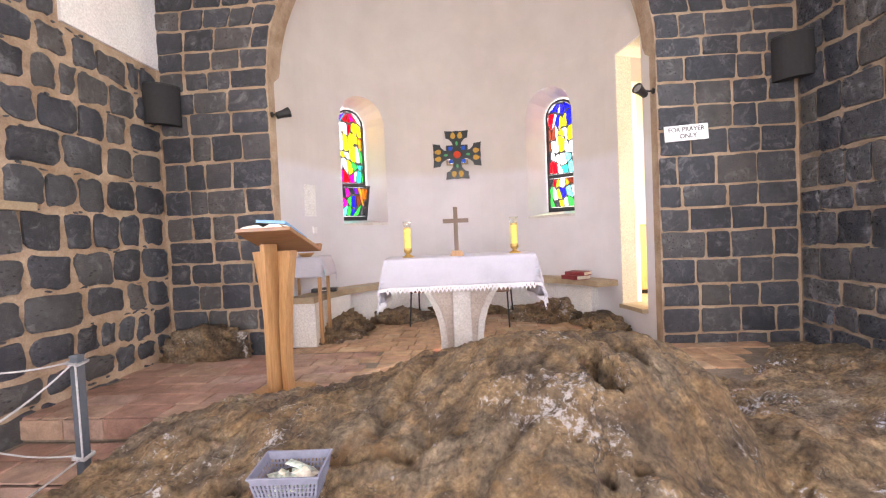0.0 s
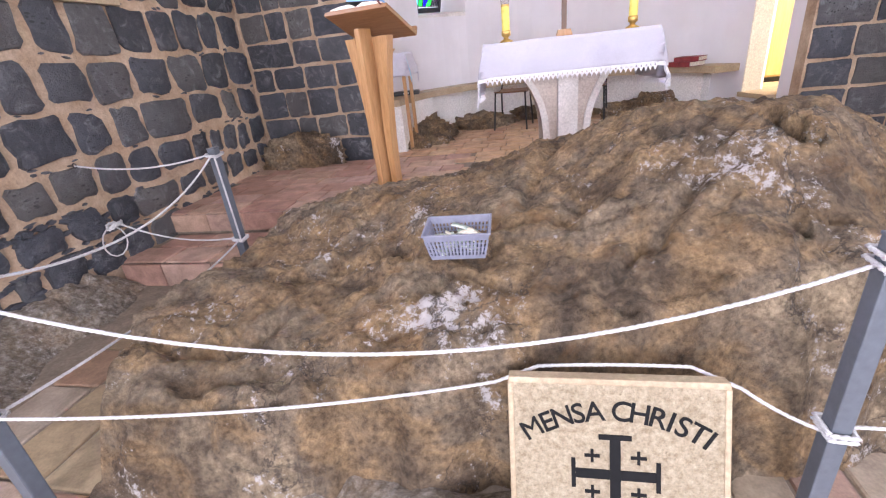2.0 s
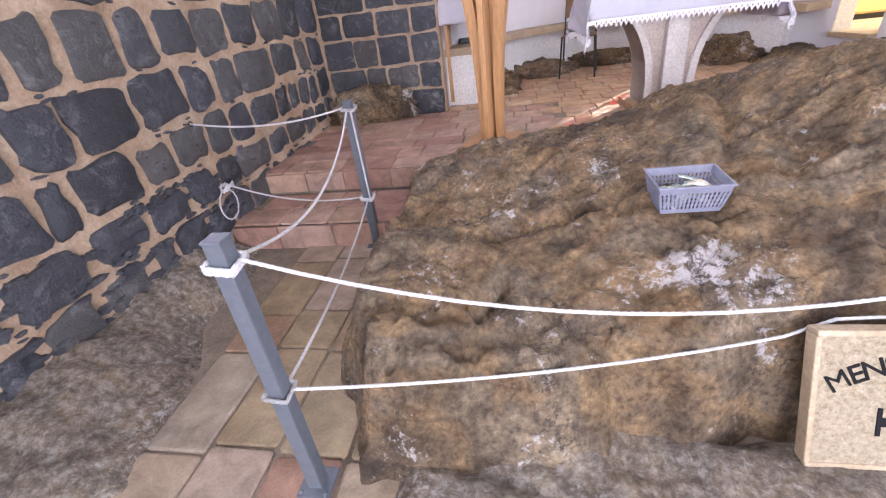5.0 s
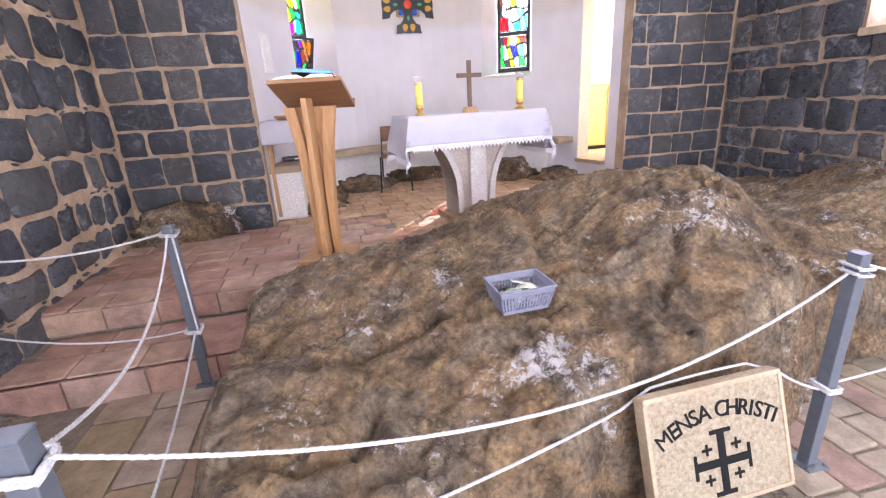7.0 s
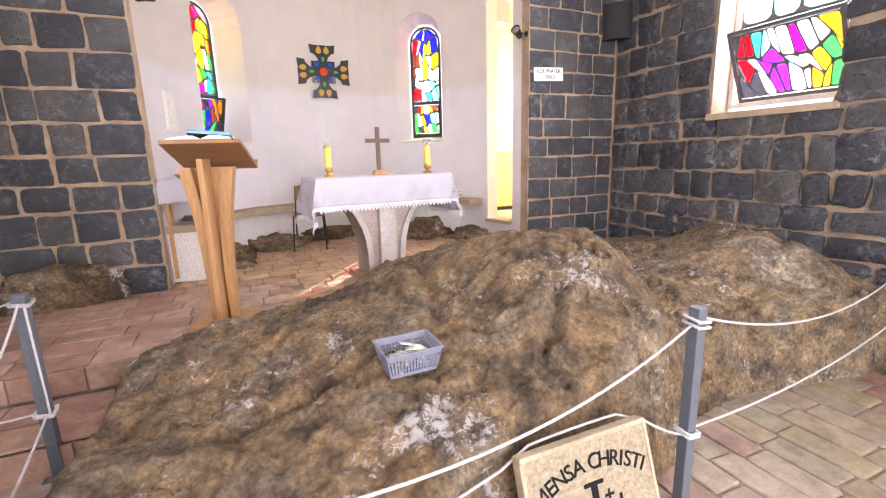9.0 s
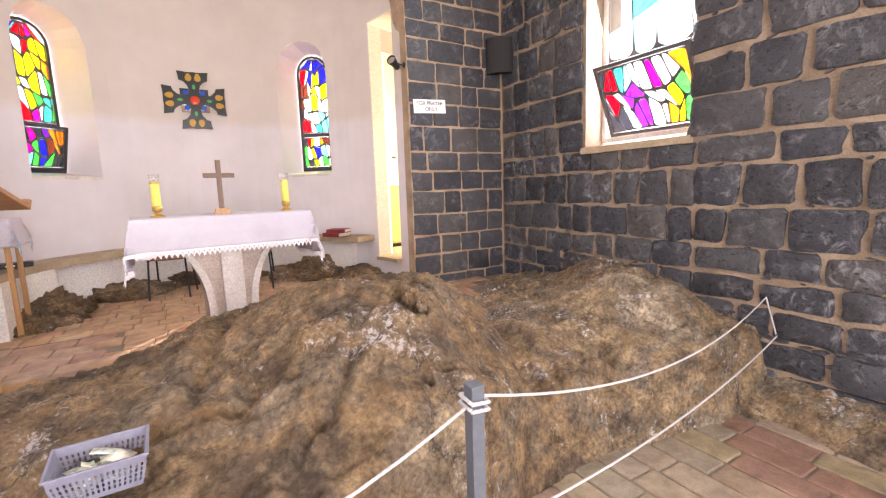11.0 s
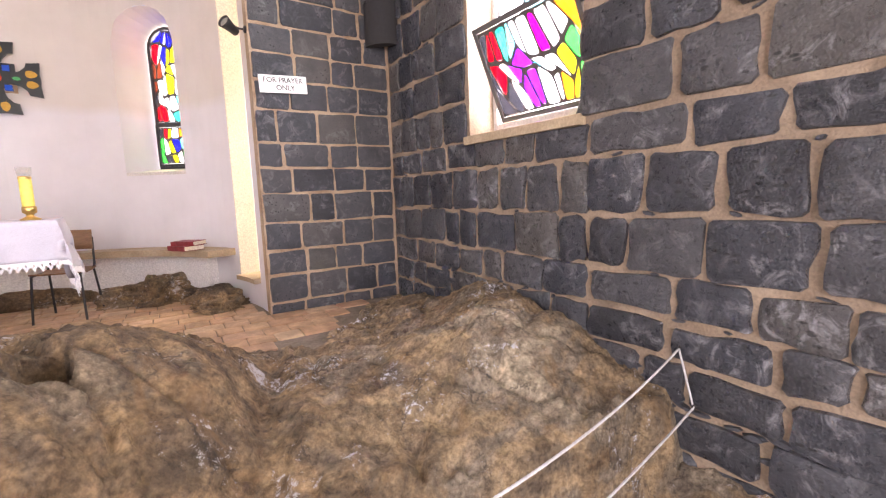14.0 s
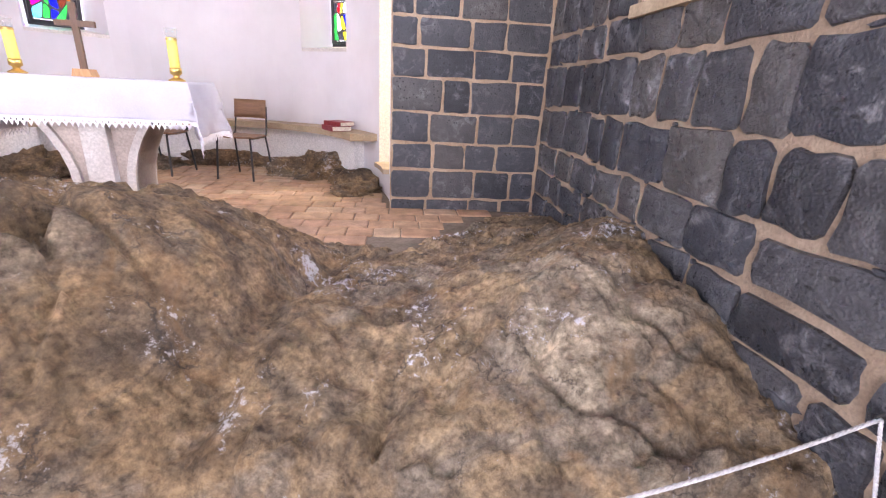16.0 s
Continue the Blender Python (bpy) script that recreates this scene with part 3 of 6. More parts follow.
for s in (WIN_L, WIN_R):
    # splayed reveal
    inner, outer = niche_outline(NW, W_SPR, W_LOW), niche_outline(GW + 0.02, W_SPR + 0.02, W_LOW + 0.06)
    vi = [bm.verts.new(curved(x, z, s, 0)) for x, z in inner]
    vo = [bm.verts.new(curved(x, z, s, DEEP)) for x, z in outer]
    vx = [bm.verts.new(curved(x, z, s, AP_T + 0.05)) for x, z in outer]
    for i in range(len(vi)):
        j = (i + 1) % len(vi)
        bm.faces.new((vi[i], vi[j], vo[j], vo[i]))
        bm.faces.new((vo[i], vo[j], vx[j], vx[i]))
    # wall left and right of the arched head, column by column
    n = 12
    for k in range(n):
        xa, xb = -NW + 2 * NW * k / n, -NW + 2 * NW * (k + 1) / n
        za, zb = (W_SPR + math.sqrt(max(0, NW * NW - x * x)) for x in (xa, xb))
        v = [bm.verts.new(curved(x, z, s, 0)) for x, z in ((xa, za), (xb, zb), (xb, SPRING + 0.5), (xa, SPRING + 0.5))]
        bm.faces.new(v)
        w = [bm.verts.new(curved(x, z, s, AP_T + 0.05)) for x, z in ((xa, W_SPR + 0.2), (xb, W_SPR + 0.2), (xb, SPRING + 0.5), (xa, SPRING + 0.5))]
        bm.faces.new(w)
for a0, a1, n in ((-90, WIN_L - half_a, 10), (WIN_L + half_a, WIN_R - half_a, 12), (WIN_R + half_a, DOOR_A0, 5), (DOOR_A0, DOOR_A1, 3), (DOOR_A1, 90, 2)):
    apse_band(bm, a0, a1, DOOR_TOP if a0 == DOOR_A0 else SPRING, SPRING + 0.5, n)
bmesh.ops.remove_doubles(bm, verts=bm.verts[:], dist=0.0005)
wall_apse = structure("wall_apse", bm, PLASTER, "curved white plastered apse wall with two arched windows", "wall")

# half dome
bm = bmesh.new()
for grow in (0.0, 0.25):
    rows = []
    for i in range(15):
        e = math.pi / 2 * i / 14
        rows.append([bm.verts.new((*ap(-90 + 180 * k / 40, (AP_R + grow) * math.cos(e) + 0.002), SPRING + 0.495 + (AP_R - 0.45 + grow) * math.sin(e))) for k in range(41)])
    for a, b in zip(rows, rows[1:]):
        for k in range(40):
            bm.faces.new((a[k], a[k + 1], b[k + 1], b[k]))
bmesh.ops.remove_doubles(bm, verts=bm.verts[:], dist=0.001)
structure("ceiling_apse", bm, PLASTER, "white plastered half dome over the apse", "ceiling", True)

# room behind the apse door
bm = bmesh.new()
add_box(bm, 4.2, 4.35, 0.62, 1.0, -0.3, 3.9)
add_box(bm, 4.2, 4.35, 1.7, 2.6, -0.3, 3.9)
add_box(bm, 4.2, 4.35, 1.0, 1.7, -0.3, 1.5)
add_box(bm, 4.2, 4.35, 1.0, 1.7, 3.0, 3.9)
add_box(bm, 2.0, 4.2, 2.5, 2.6, -0.3, 3.9)
add_box(bm, 2.0, 2.1, 1.4, 2.5, -0.3, 3.9)
add_box(bm, 2.46, 4.35, 0.6, 0.7, -0.3, 3.9)
structure("wall_sacristy", bm, PLASTER_WARM, "cream plastered walls of the side room", "wall")
structure("ceiling_sacristy", box(2.0, 4.35, 0.6, 2.6, 3.9, 4.0), PLASTER_WARM, "plain ceiling of the side room", "ceiling")
structure("floor_sacristy", box(2.1, 4.2, 0.7, 2.5, 0.3, 0.54), STONE_TAN, "tan stone floor of the side room", "floor")

# added lining of the doorway; its cream colour stands in for side-room light
bm = bmesh.new()
plan_strip(bm, [ap(DOOR_A0 + 0.02, AP_R - 0.004), ap(DOOR_A0 + 0.02, AP_R + 0.2)], [ap(DOOR_A0 + 0.4, AP_R - 0.004), ap(DOOR_A0 + 0.4, AP_R + 0.2)], 0.6, DOOR_TOP - 0.02)
plan_strip(bm, [ap(DOOR_A0, AP_R - 0.004), ap(DOOR_A0, AP_R + AP_T)], [ap(DOOR_A1, AP_R - 0.004), ap(DOOR_A1, AP_R + AP_T)], DOOR_TOP - 0.02, DOOR_TOP)
structure("trim_doorway", bm, PLASTER_LIT_REVEAL, "side doorway lining, cream from the side room's painted-in light", "trim")

# white plaster panel high on the left wall, and the pier's plastered reveal
structure("trim_plaster_panel", box(XL, XL + 0.03, -1.10, 0.0, 3.35, TOP), PLASTER_PLAIN, "white plaster above the stone courses", "trim")


# ---- rock table ----
BUMPS = [(-1.75, -3.2, 0.17), (-1.2, -3.3, 0.06), (-0.6, -3.3, 0.06), (0, -3.3, 0.09), (0.5, -3.15, 0.17), (-1.7, -2.6, 0.05),
         (-1.15, -2.75, 0.02), (-0.6, -2.75, 0.18), (-0.1, -2.75, 0.12), (0.4, -2.7, 0.25), (0.85, -2.6, 0.33), (1.25, -2.75, -0.14),
         (-1.5, -2.1, 0.19), (-0.9, -2.15, 0.21), (-0.35, -2.1, 0.22), (0.2, -2.15, 0.41), (0.7, -2.1, 0.21), (1.15, -2.1, 0.34),
         (-1.2, -1.6, 0.06), (-0.6, -1.5, 0.15), (0, -1.4, 0.30), (0.6, -1.5, 0.34), (1.2, -1.5, 0.25), (0.6, -0.9, -0.01),
         (1.6, -1.9, -0.01), (1.7, -2.6, 0.09), (2.2, -2.7, -0.03), (2.8, -2.8, 0.08), (2, -2.1, 0.09), (2.6, -2.2, 0.30),
         (3.1, -2.3, 0.24), (2.2, -1.4, 0.08), (2.8, -1.5, 0.04), (3.2, -1.6, 0.35), (2.5, -0.7, 0.04), (3.1, -0.8, 0.12)]
EDGE = [(-1.90, -1.72), (-1.1, -1.25), (-0.3, -0.85), (0.9, -0.72), (1.5, -0.75), (1.95, -0.6), (2.25, -0.35), (2.5, 0.1), (4.2, 0.35), (4.2, -3.22),
        (2.7, -3.12), (2.0, -2.98), (1.4, -2.94), (1.05, -3.06), (0.7, -3.25), (0.3, -3.38), (-0.1, -3.40), (-0.45, -3.49), (-1.2, -3.70), (-1.75, -3.80), (-1.95, -3.3), (-1.97, -2.5)]


def inside_by(x, y, loop):
    """Distance from the outline, positive inside it."""
    d, inside = 9.0, False
    for (ax, ay), (bx, by) in zip(loop, loop[1:] + loop[:1]):
        t = max(0.0, min(1.0, ((x - ax) * (bx - ax) + (y - ay) * (by - ay)) / ((bx - ax) ** 2 + (by - ay) ** 2)))
        d = min(d, math.hypot(x - ax - t * (bx - ax), y - ay - t * (by - ay)))
        if (ay > y) != (by > y) and x < (bx - ax) * (y - ay) / (by - ay) + ax:
            inside = not inside
    return d if inside else -d


def smooth_step(a, b, v):
    t = max(0.0, min(1.0, (v - a) / (b - a)))
    return t * t * (3 - 2 * t)


def crease(p):
    """Sharp valleys between rounded lumps, 0 on top and -1 in the crease."""
    return -smooth_step(0.16, 0.0, abs(noise.noise(p)))


def roughness_at(x, y, z=0.0):
    p = Vector((x, y, z))
    v = 0.045 * noise.fractal(p * 1.7, 1.0, 2.1, 4) + 0.030 * noise.ridged_multi_fractal(p * 3.3, 0.9, 2.2, 6, 1.0, 2.0) - 0.030
    v += 0.024 * noise.fractal(p * 9.0, 0.6, 2.2, 5)
    # beds of stone that break off in small steps
    bed = (x * 0.35 + y * 0.9 + 0.30 * noise.noise(p * 1.9)) * 4.2
    v += 0.026 * (smooth_step(0.55, 0.95, bed - math.floor(bed)) - (bed - math.floor(bed))) * smooth_step(-0.15, 0.25, noise.noise(p * 1.3 + Vector((5, 1, 7))))
    q = Vector((x * 2.0 + 0.4 * noise.noise(p * 3), y * 2.6 + 0.4 * noise.noise(p * 3 + Vector((9, 0, 0))), z))
    v += 0.055 * crease(q) * smooth_step(-0.2, 0.2, noise.noise(p * 1.6 + Vector((3, 8, 2))))
    v += 0.022 * crease(q * 2.7 + Vector((4, 4, 1))) * smooth_step(-0.1, 0.25, noise.noise(p * 2.2 + Vector((1, 6, 2))))
    v -= 0.022 * smooth_step(0.22, 0.5, noise.noise(p * 14.0)) * smooth_step(-0.1, 0.25, noise.noise(p * 2.3))
    return v


HOLES = [(0.582, -2.50, 0.062, 0.40), (0.60, -2.60, 0.070, 0.45), (0.622, -2.69, 0.066, 0.42), (0.81, -2.28, 0.066, 0.40), (0.815, -2.38, 0.076, 0.45), (0.525, -2.99, 0.030, 0.10), (0.66, -2.95, 0.024, 0.08), (0.45, -2.90, 0.02, 0.05)]


def rock_height(x, y):
    h = 0.3 + sum(a * math.exp(-((x - u) ** 2 + (y - v) ** 2) / 0.2) for u, v, a in BUMPS)
    # a cleft between the two swells, and a cemented crack across the front
    h -= 0.12 * math.exp(-((x - 1.48 - 0.25 * (y + 2.2)) / 0.10) ** 2) * smooth_step(-3.2, -2.6, y) * smooth_step(-1.2, -1.8, y)
    h -= 0.05 * math.exp(-((x + 0.28 - 0.25 * (y + 2.4)) / 0.05) ** 2) * smooth_step(-2.75, -2.55, y) * smooth_step(-1.4, -1.8, y)
    h -= 0.06 * math.exp(-(((y + 2.80) - 0.22 * (x + 1.0)) / 0.05) ** 2) * smooth_step(-1.6, -1.3, x) * smooth_step(-0.35, -0.6, x)
    wob = 0.07 * noise.fractal(Vector((x * 2.6, y * 2.6, 5.0)), 1.0, 2.0, 4)
    d = inside_by(x, y, EDGE) + wob
    base = floor_z(x) - 0.12
    soft = 0.15 + 0.30 * smooth_step(-2.4, -1.4, y) * smooth_step(-1.7, -0.9, x)
    m = smooth_step(-0.04, soft, d)
    h += roughness_at(x, y) * (0.6 + 0.4 * m)
    for u, v, r, k in HOLES:
        h -= k * smooth_step(1.12, 0.80, math.hypot(x - u, y - v) / r)
    return base + (h - base) * m


def height_mesh(name, x0, x1, y0, y1, step_, height, keep, mat):
    nx, ny = int((x1 - x0) / step_) + 1, int((y1 - y0) / step_) + 1
    co, idx, faces = [], {}, []
    for j in range(ny):
        for i in range(nx):
            x, y = x0 + i * step_, y0 + j * step_
            if keep(x, y):
                z = height(x, y)
                q = Vector((x * 14, y * 14, z * 14))
                idx[i, j] = len(co)
                co.append((x + 0.012 * noise.noise(q), y + 0.012 * noise.noise(q + Vector((7, 3, 1))), z))
    for (i, j), a in idx.items():
        q = [idx.get(k) for k in ((i, j), (i + 1, j), (i + 1, j + 1), (i, j + 1))]
        if None not in q:
            faces.append(q)
    me = bpy.data.meshes.new(name)
    me.from_pydata(co, [], faces)
    me.polygons.foreach_set("use_smooth", [True] * len(faces))
    me.materials.append(mat)
    return me


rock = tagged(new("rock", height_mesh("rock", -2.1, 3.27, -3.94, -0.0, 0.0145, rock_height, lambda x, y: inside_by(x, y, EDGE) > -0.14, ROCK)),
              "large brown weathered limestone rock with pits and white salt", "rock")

LEDGE = [(-1.74, -3.55), (-1.3, -3.46), (0.2, -3.4), (0.32, -3.7), (0.25, -4.5), (-0.3, -5.0), (-1.1, -4.8), (-1.42, -4.3), (-1.68, -3.9)]


def ledge_height(x, y):
    d = inside_by(x, y, LEDGE) + 0.05 * noise.fractal(Vector((x * 3, y * 3, 2.0)), 1.0, 2.0, 4)
    h = 0.075 + floor_z(x) + 0.4 * roughness_at(x, y, 3.0)
    h -= 0.04 * math.exp(-((y + 3.9 + 0.35 * (x + 0.8)) / 0.025) ** 2)
    base = floor_z(x) - 0.1
    return base + (h - base) * smooth_step(-0.03, 0.14, d)


tagged(new("rock_ledge", height_mesh("rock_ledge", -1.9, 0.45, -5.15, -3.3, 0.022, ledge_height, lambda x, y: inside_by(x, y, LEDGE) > -0.1, ROCK_GREY)),
       "low grey-brown bedrock ledge before the rock", "rock")


def foot_height(x, y):
    rise = smooth_step(max(-2.75, min(-2.3, -2.72 - 0.45 * (y + 2.9))) + 0.04 * math.sin(9 * y), XL, x) * smooth_step(-1.95, -2.5, y)
    return floor_z(x) - 0.06 + 0.27 * rise + 0.7 * roughness_at(x, y, 8.0) * (0.2 + rise)


tagged(new("wall_bedrock", height_mesh("wall_bedrock", -3.16, -2.2, -5.5, -1.95, 0.024, foot_height, lambda x, y: True, ROCK_GREY)),
       "grey-brown bedrock at the foot of the wall", "rock")


def right_foot_height(x, y):
    rise = smooth_step(2.75 + 0.06 * math.sin(7 * y), XR, x) * smooth_step(-4.7, -4.2, y)
    return floor_z(x) - 0.06 + 0.26 * rise + 0.7 * roughness_at(x, y, 12.0) * (0.15 + rise)


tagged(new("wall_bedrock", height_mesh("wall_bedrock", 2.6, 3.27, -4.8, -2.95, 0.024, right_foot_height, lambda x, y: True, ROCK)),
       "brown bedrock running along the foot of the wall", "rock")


def boulder(name, x, y, z, rx, ry, rz, seed, label):
    b = bmesh.new()
    bmesh.ops.create_icosphere(b, subdivisions=5, radius=1.0)
    for v in b.verts:
        p = v.co.copy()
        k = 1 + 0.34 * noise.fractal(p * 1.6 + Vector((seed, 0, 0)), 1.0, 2.0, 4) + 0.22 * noise.ridged_multi_fractal(p * 2.6 + Vector((0, seed, 0)), 1.0, 2.1, 5, 1.0, 2.0) - 0.2
        v.co = Vector((x + p.x * rx * k, y + p.y * ry * k, z + p.z * rz * k))
    ob = new(name, mesh_of(name, b, ROCK, True))
    return tagged(ob, label, "rock")


boulder("rock_outcrop", -2.76, -0.12, 0.34, 0.50, 0.18, 0.28, 3.0, "brown rock outcrop at the foot of the pier")
boulder("rock_outcrop", -1.60, 0.90, 0.34, 0.36, 0.48, 0.24, 11.0, "brown rock under the stone bench")
boulder("rock_outcrop", -1.05, 1.60, 0.30, 0.55, 0.26, 0.20, 17.0, "grey rock under the stone bench")
boulder("rock_outcrop", 0.0, 1.97, 0.28, 0.95, 0.16, 0.20, 21.0, "grey rock along the foot of the apse wall")
boulder("rock_outcrop", 1.10, 1.48, 0.30, 0.52, 0.30, 0.24, 29.0, "dark brown rock under the stone bench")
boulder("rock_outcrop", 1.60, 0.80, 0.26, 0.34, 0.46, 0.19, 37.0, "dark layered rock beside the doorway sill")


# ---- altar ----
def cloth_point(a, b, w, d, push=0.0):
    """A point of a cloth over a table w by d: a, b run over the spread cloth."""
    oa, ob = max(abs(a) - w / 2, 0), max(abs(b) - d / 2, 0)
    sa, sb = (1 if a > 0 else -1), (1 if b > 0 else -1)
    x, y = max(-w / 2, min(w / 2, a)), max(-d / 2, min(d / 2, b))
    drop = math.hypot(oa, ob)
    if drop == 0:
        return Vector((x, y, 0.004 + 0.002 * math.sin(a * 9) * math.sin(b * 7)))
    k = min(1, drop / 0.12)
    fold = 0.010 * math.sin(a * 16 + b * 11) + 0.006 * math.sin(a * 37 - b * 23)
    out = k * (0.014 + push) + fold * min(1, drop / 0.3)
    if oa and ob:
        out += 0.05 * min(1, drop / 0.4)
    x += sa * out * (1 if oa else 0)
    y += sb * out * (1 if ob else 0)
    return Vector((x, y, -drop + 0.01 * (1 - k)))


altar = thing("altar", "pale stone altar on a flared pedestal", "altar", pose(-0.035, -0.40, ZA + 0.018, 0, 0, 5))
part("tabletop", box(-0.64, 0.64, -0.29, 0.29, 0.86, 0.95, 0.012), STONE_PALE, altar)
half_prof = [(0.19, 0.0), (0.19, 0.22), (0.205, 0.36), (0.235, 0.47), (0.285, 0.58), (0.355, 0.69), (0.44, 0.79), (0.50, 0.86)]
prof = [(-x, z) for x, z in half_prof] + half_prof[::-1]
part("pedestal", add_prism(bmesh.new(), prof, 0.30), STONE_PINK, altar, "pinkish stone flared pedestal")
for s in (-1, 1):
    edge = [p for p in prof if p[0] * s > 0]
    strip = edge + [(x - s * 0.055, z) for x, z in edge[::-1]]
    b = add_prism(bmesh.new(), strip, 0.36)
    part("bracket", b, STONE_PALE, altar)
part("pilaster", box(-0.075, 0.085, -0.22, 0.20, 0, 0.86, 0.008), STONE_PALE, altar, "smooth white stone pilaster")
part("base_stone", box(-0.27, 0.27, -0.25, 0.25, -0.02, 0.025, 0.008), TILE_APSE, altar)

cloth = thing("altar_cloth", "white linen altar cloth with a lace border", "cloth", pose(-0.035, -0.40, ZA + 0.970, 0, 0, 5))
CW, CD, OVX, OVY = 1.30, 0.60, 0.36, 0.24
b = bmesh.new()
nx, ny = 96, 56
grid = [[b.verts.new(cloth_point(-CW / 2 - OVX + (CW + 2 * OVX) * i / nx, -CD / 2 - OVY + (CD + 2 * OVY) * j / ny, CW, CD)) for i in range(nx + 1)] for j in range(ny + 1)]
for r0, r1 in zip(grid, grid[1:]):
    for i in range(nx):
        b.faces.new((r0[i], r0[i + 1], r1[i + 1], r1[i]))
linen = part("linen", b, LINEN, cloth, smooth=True)
sol = linen.modifiers.new("thickness", "SOLIDIFY")
sol.thickness = 0.002
b = bmesh.new()
AE, BE = CW / 2 + OVX, CD / 2 + OVY
for axis, sign, half in (("a", -1, AE), ("a", 1, AE), ("b", -1, BE), ("b", 1, BE)):
    n = int(half * 2 / 0.036)
    for k in range(n):
        t0, t1 = -half + 2 * half * k / n, -half + 2 * half * (k + 1) / n
        tm = (t0 + t1) / 2
        pts = [(t0, 0), (t0, 0.030), (t0 + 0.006, 0.036), (tm, 0.062), (t1 - 0.006, 0.036), (t1, 0.030), (t1, 0)]
        hole = [(tm - 0.006, 0.022), (tm, 0.034), (tm + 0.006, 0.022), (tm, 0.012)]

        def lay(t, o):
            return cloth_point(t, sign * (BE + o - 0.004), CW, CD, 0.003) if axis == "a" else cloth_point(sign * (AE + o - 0.004), t, CW, CD, 0.003)
        v = [b.verts.new(lay(t, o)) for t, o in pts]
        h = [b.verts.new(lay(t, o)) for t, o in hole]
        for q in ((v[0], v[1], h[0]), (v[1], v[2], h[0]), (v[2], v[3], h[1], h[0]), (v[3], v[4], h[2], h[1]), (v[4], v[5], h[2]), (v[5], v[6], h[2]), (v[6], v[0], h[3]), (v[0], h[0], h[3]), (v[6], h[3], h[2])):
            b.faces.new(q)
lace = part("lace_border", b, LACE, cloth, "white zigzag lace border")
sol = lace.modifiers.new("thickness", "SOLIDIFY")
sol.thickness = 0.002

TOPZ = ZA + 0.976


def altar_point(x, y):
    return (altar.matrix_world @ Vector((x, y, 0.0))).xy


def candle(x, y, lean):
    c = thing("altar_candle", "yellow wax candle in a brass holder with a glass collar", "candle", pose(*altar_point(x, y), TOPZ, lean, 0, 0), "altar candles")
    part("holder", add_lathe(bmesh.new(), [(0.052, 0), (0.054, 0.008), (0.035, 0.018), (0.018, 0.028), (0.022, 0.040), (0.037, 0.050), (0.037, 0.085), (0.033, 0.088)]), BRASS, c, "polished brass holder", True)
    part("wax", add_lathe(bmesh.new(), [(0.031, 0.086), (0.032, 0.095), (0.032, 0.262), (0.029, 0.266)]), WAX, c, "", True)
    part("collar", add_lathe(bmesh.new(), [(0.034, 0.258), (0.034, 0.272), (0.030, 0.276)]), BRASS, c)
    part("glass_follower", add_lathe(bmesh.new(), [(0.033, 0.274), (0.036, 0.30), (0.041, 0.332), (0.039, 0.332), (0.033, 0.30), (0.029, 0.276)]), GLASS["w"], c, "clear glass flame guard", True)
    part("wick", add_lathe(bmesh.new(), [(0.003, 0.266), (0.002, 0.292)], 8), BLACK, c)
    return c


candle(-0.462, -0.007, 0)
candle(0.515, -0.063, 0)
cx = thing("altar_cross", "plain dark wooden cross on a block base", "cross", pose(*altar_point(-0.016, -0.111), TOPZ, 0, 0, 2))
part("upright", box(-0.019, 0.019, -0.012, 0.012, 0.045, 0.44, 0.003), WALNUT, cx)
part("crossbar", box(-0.115, 0.115, -0.0125, 0.0125, 0.298, 0.335, 0.003), WALNUT, cx)
part("base", add_prism(bmesh.new(), [(-0.062, 0), (0.062, 0), (0.046, 0.048), (-0.046, 0.048)], 0.09), OAK, cx, "lighter wooden base block")


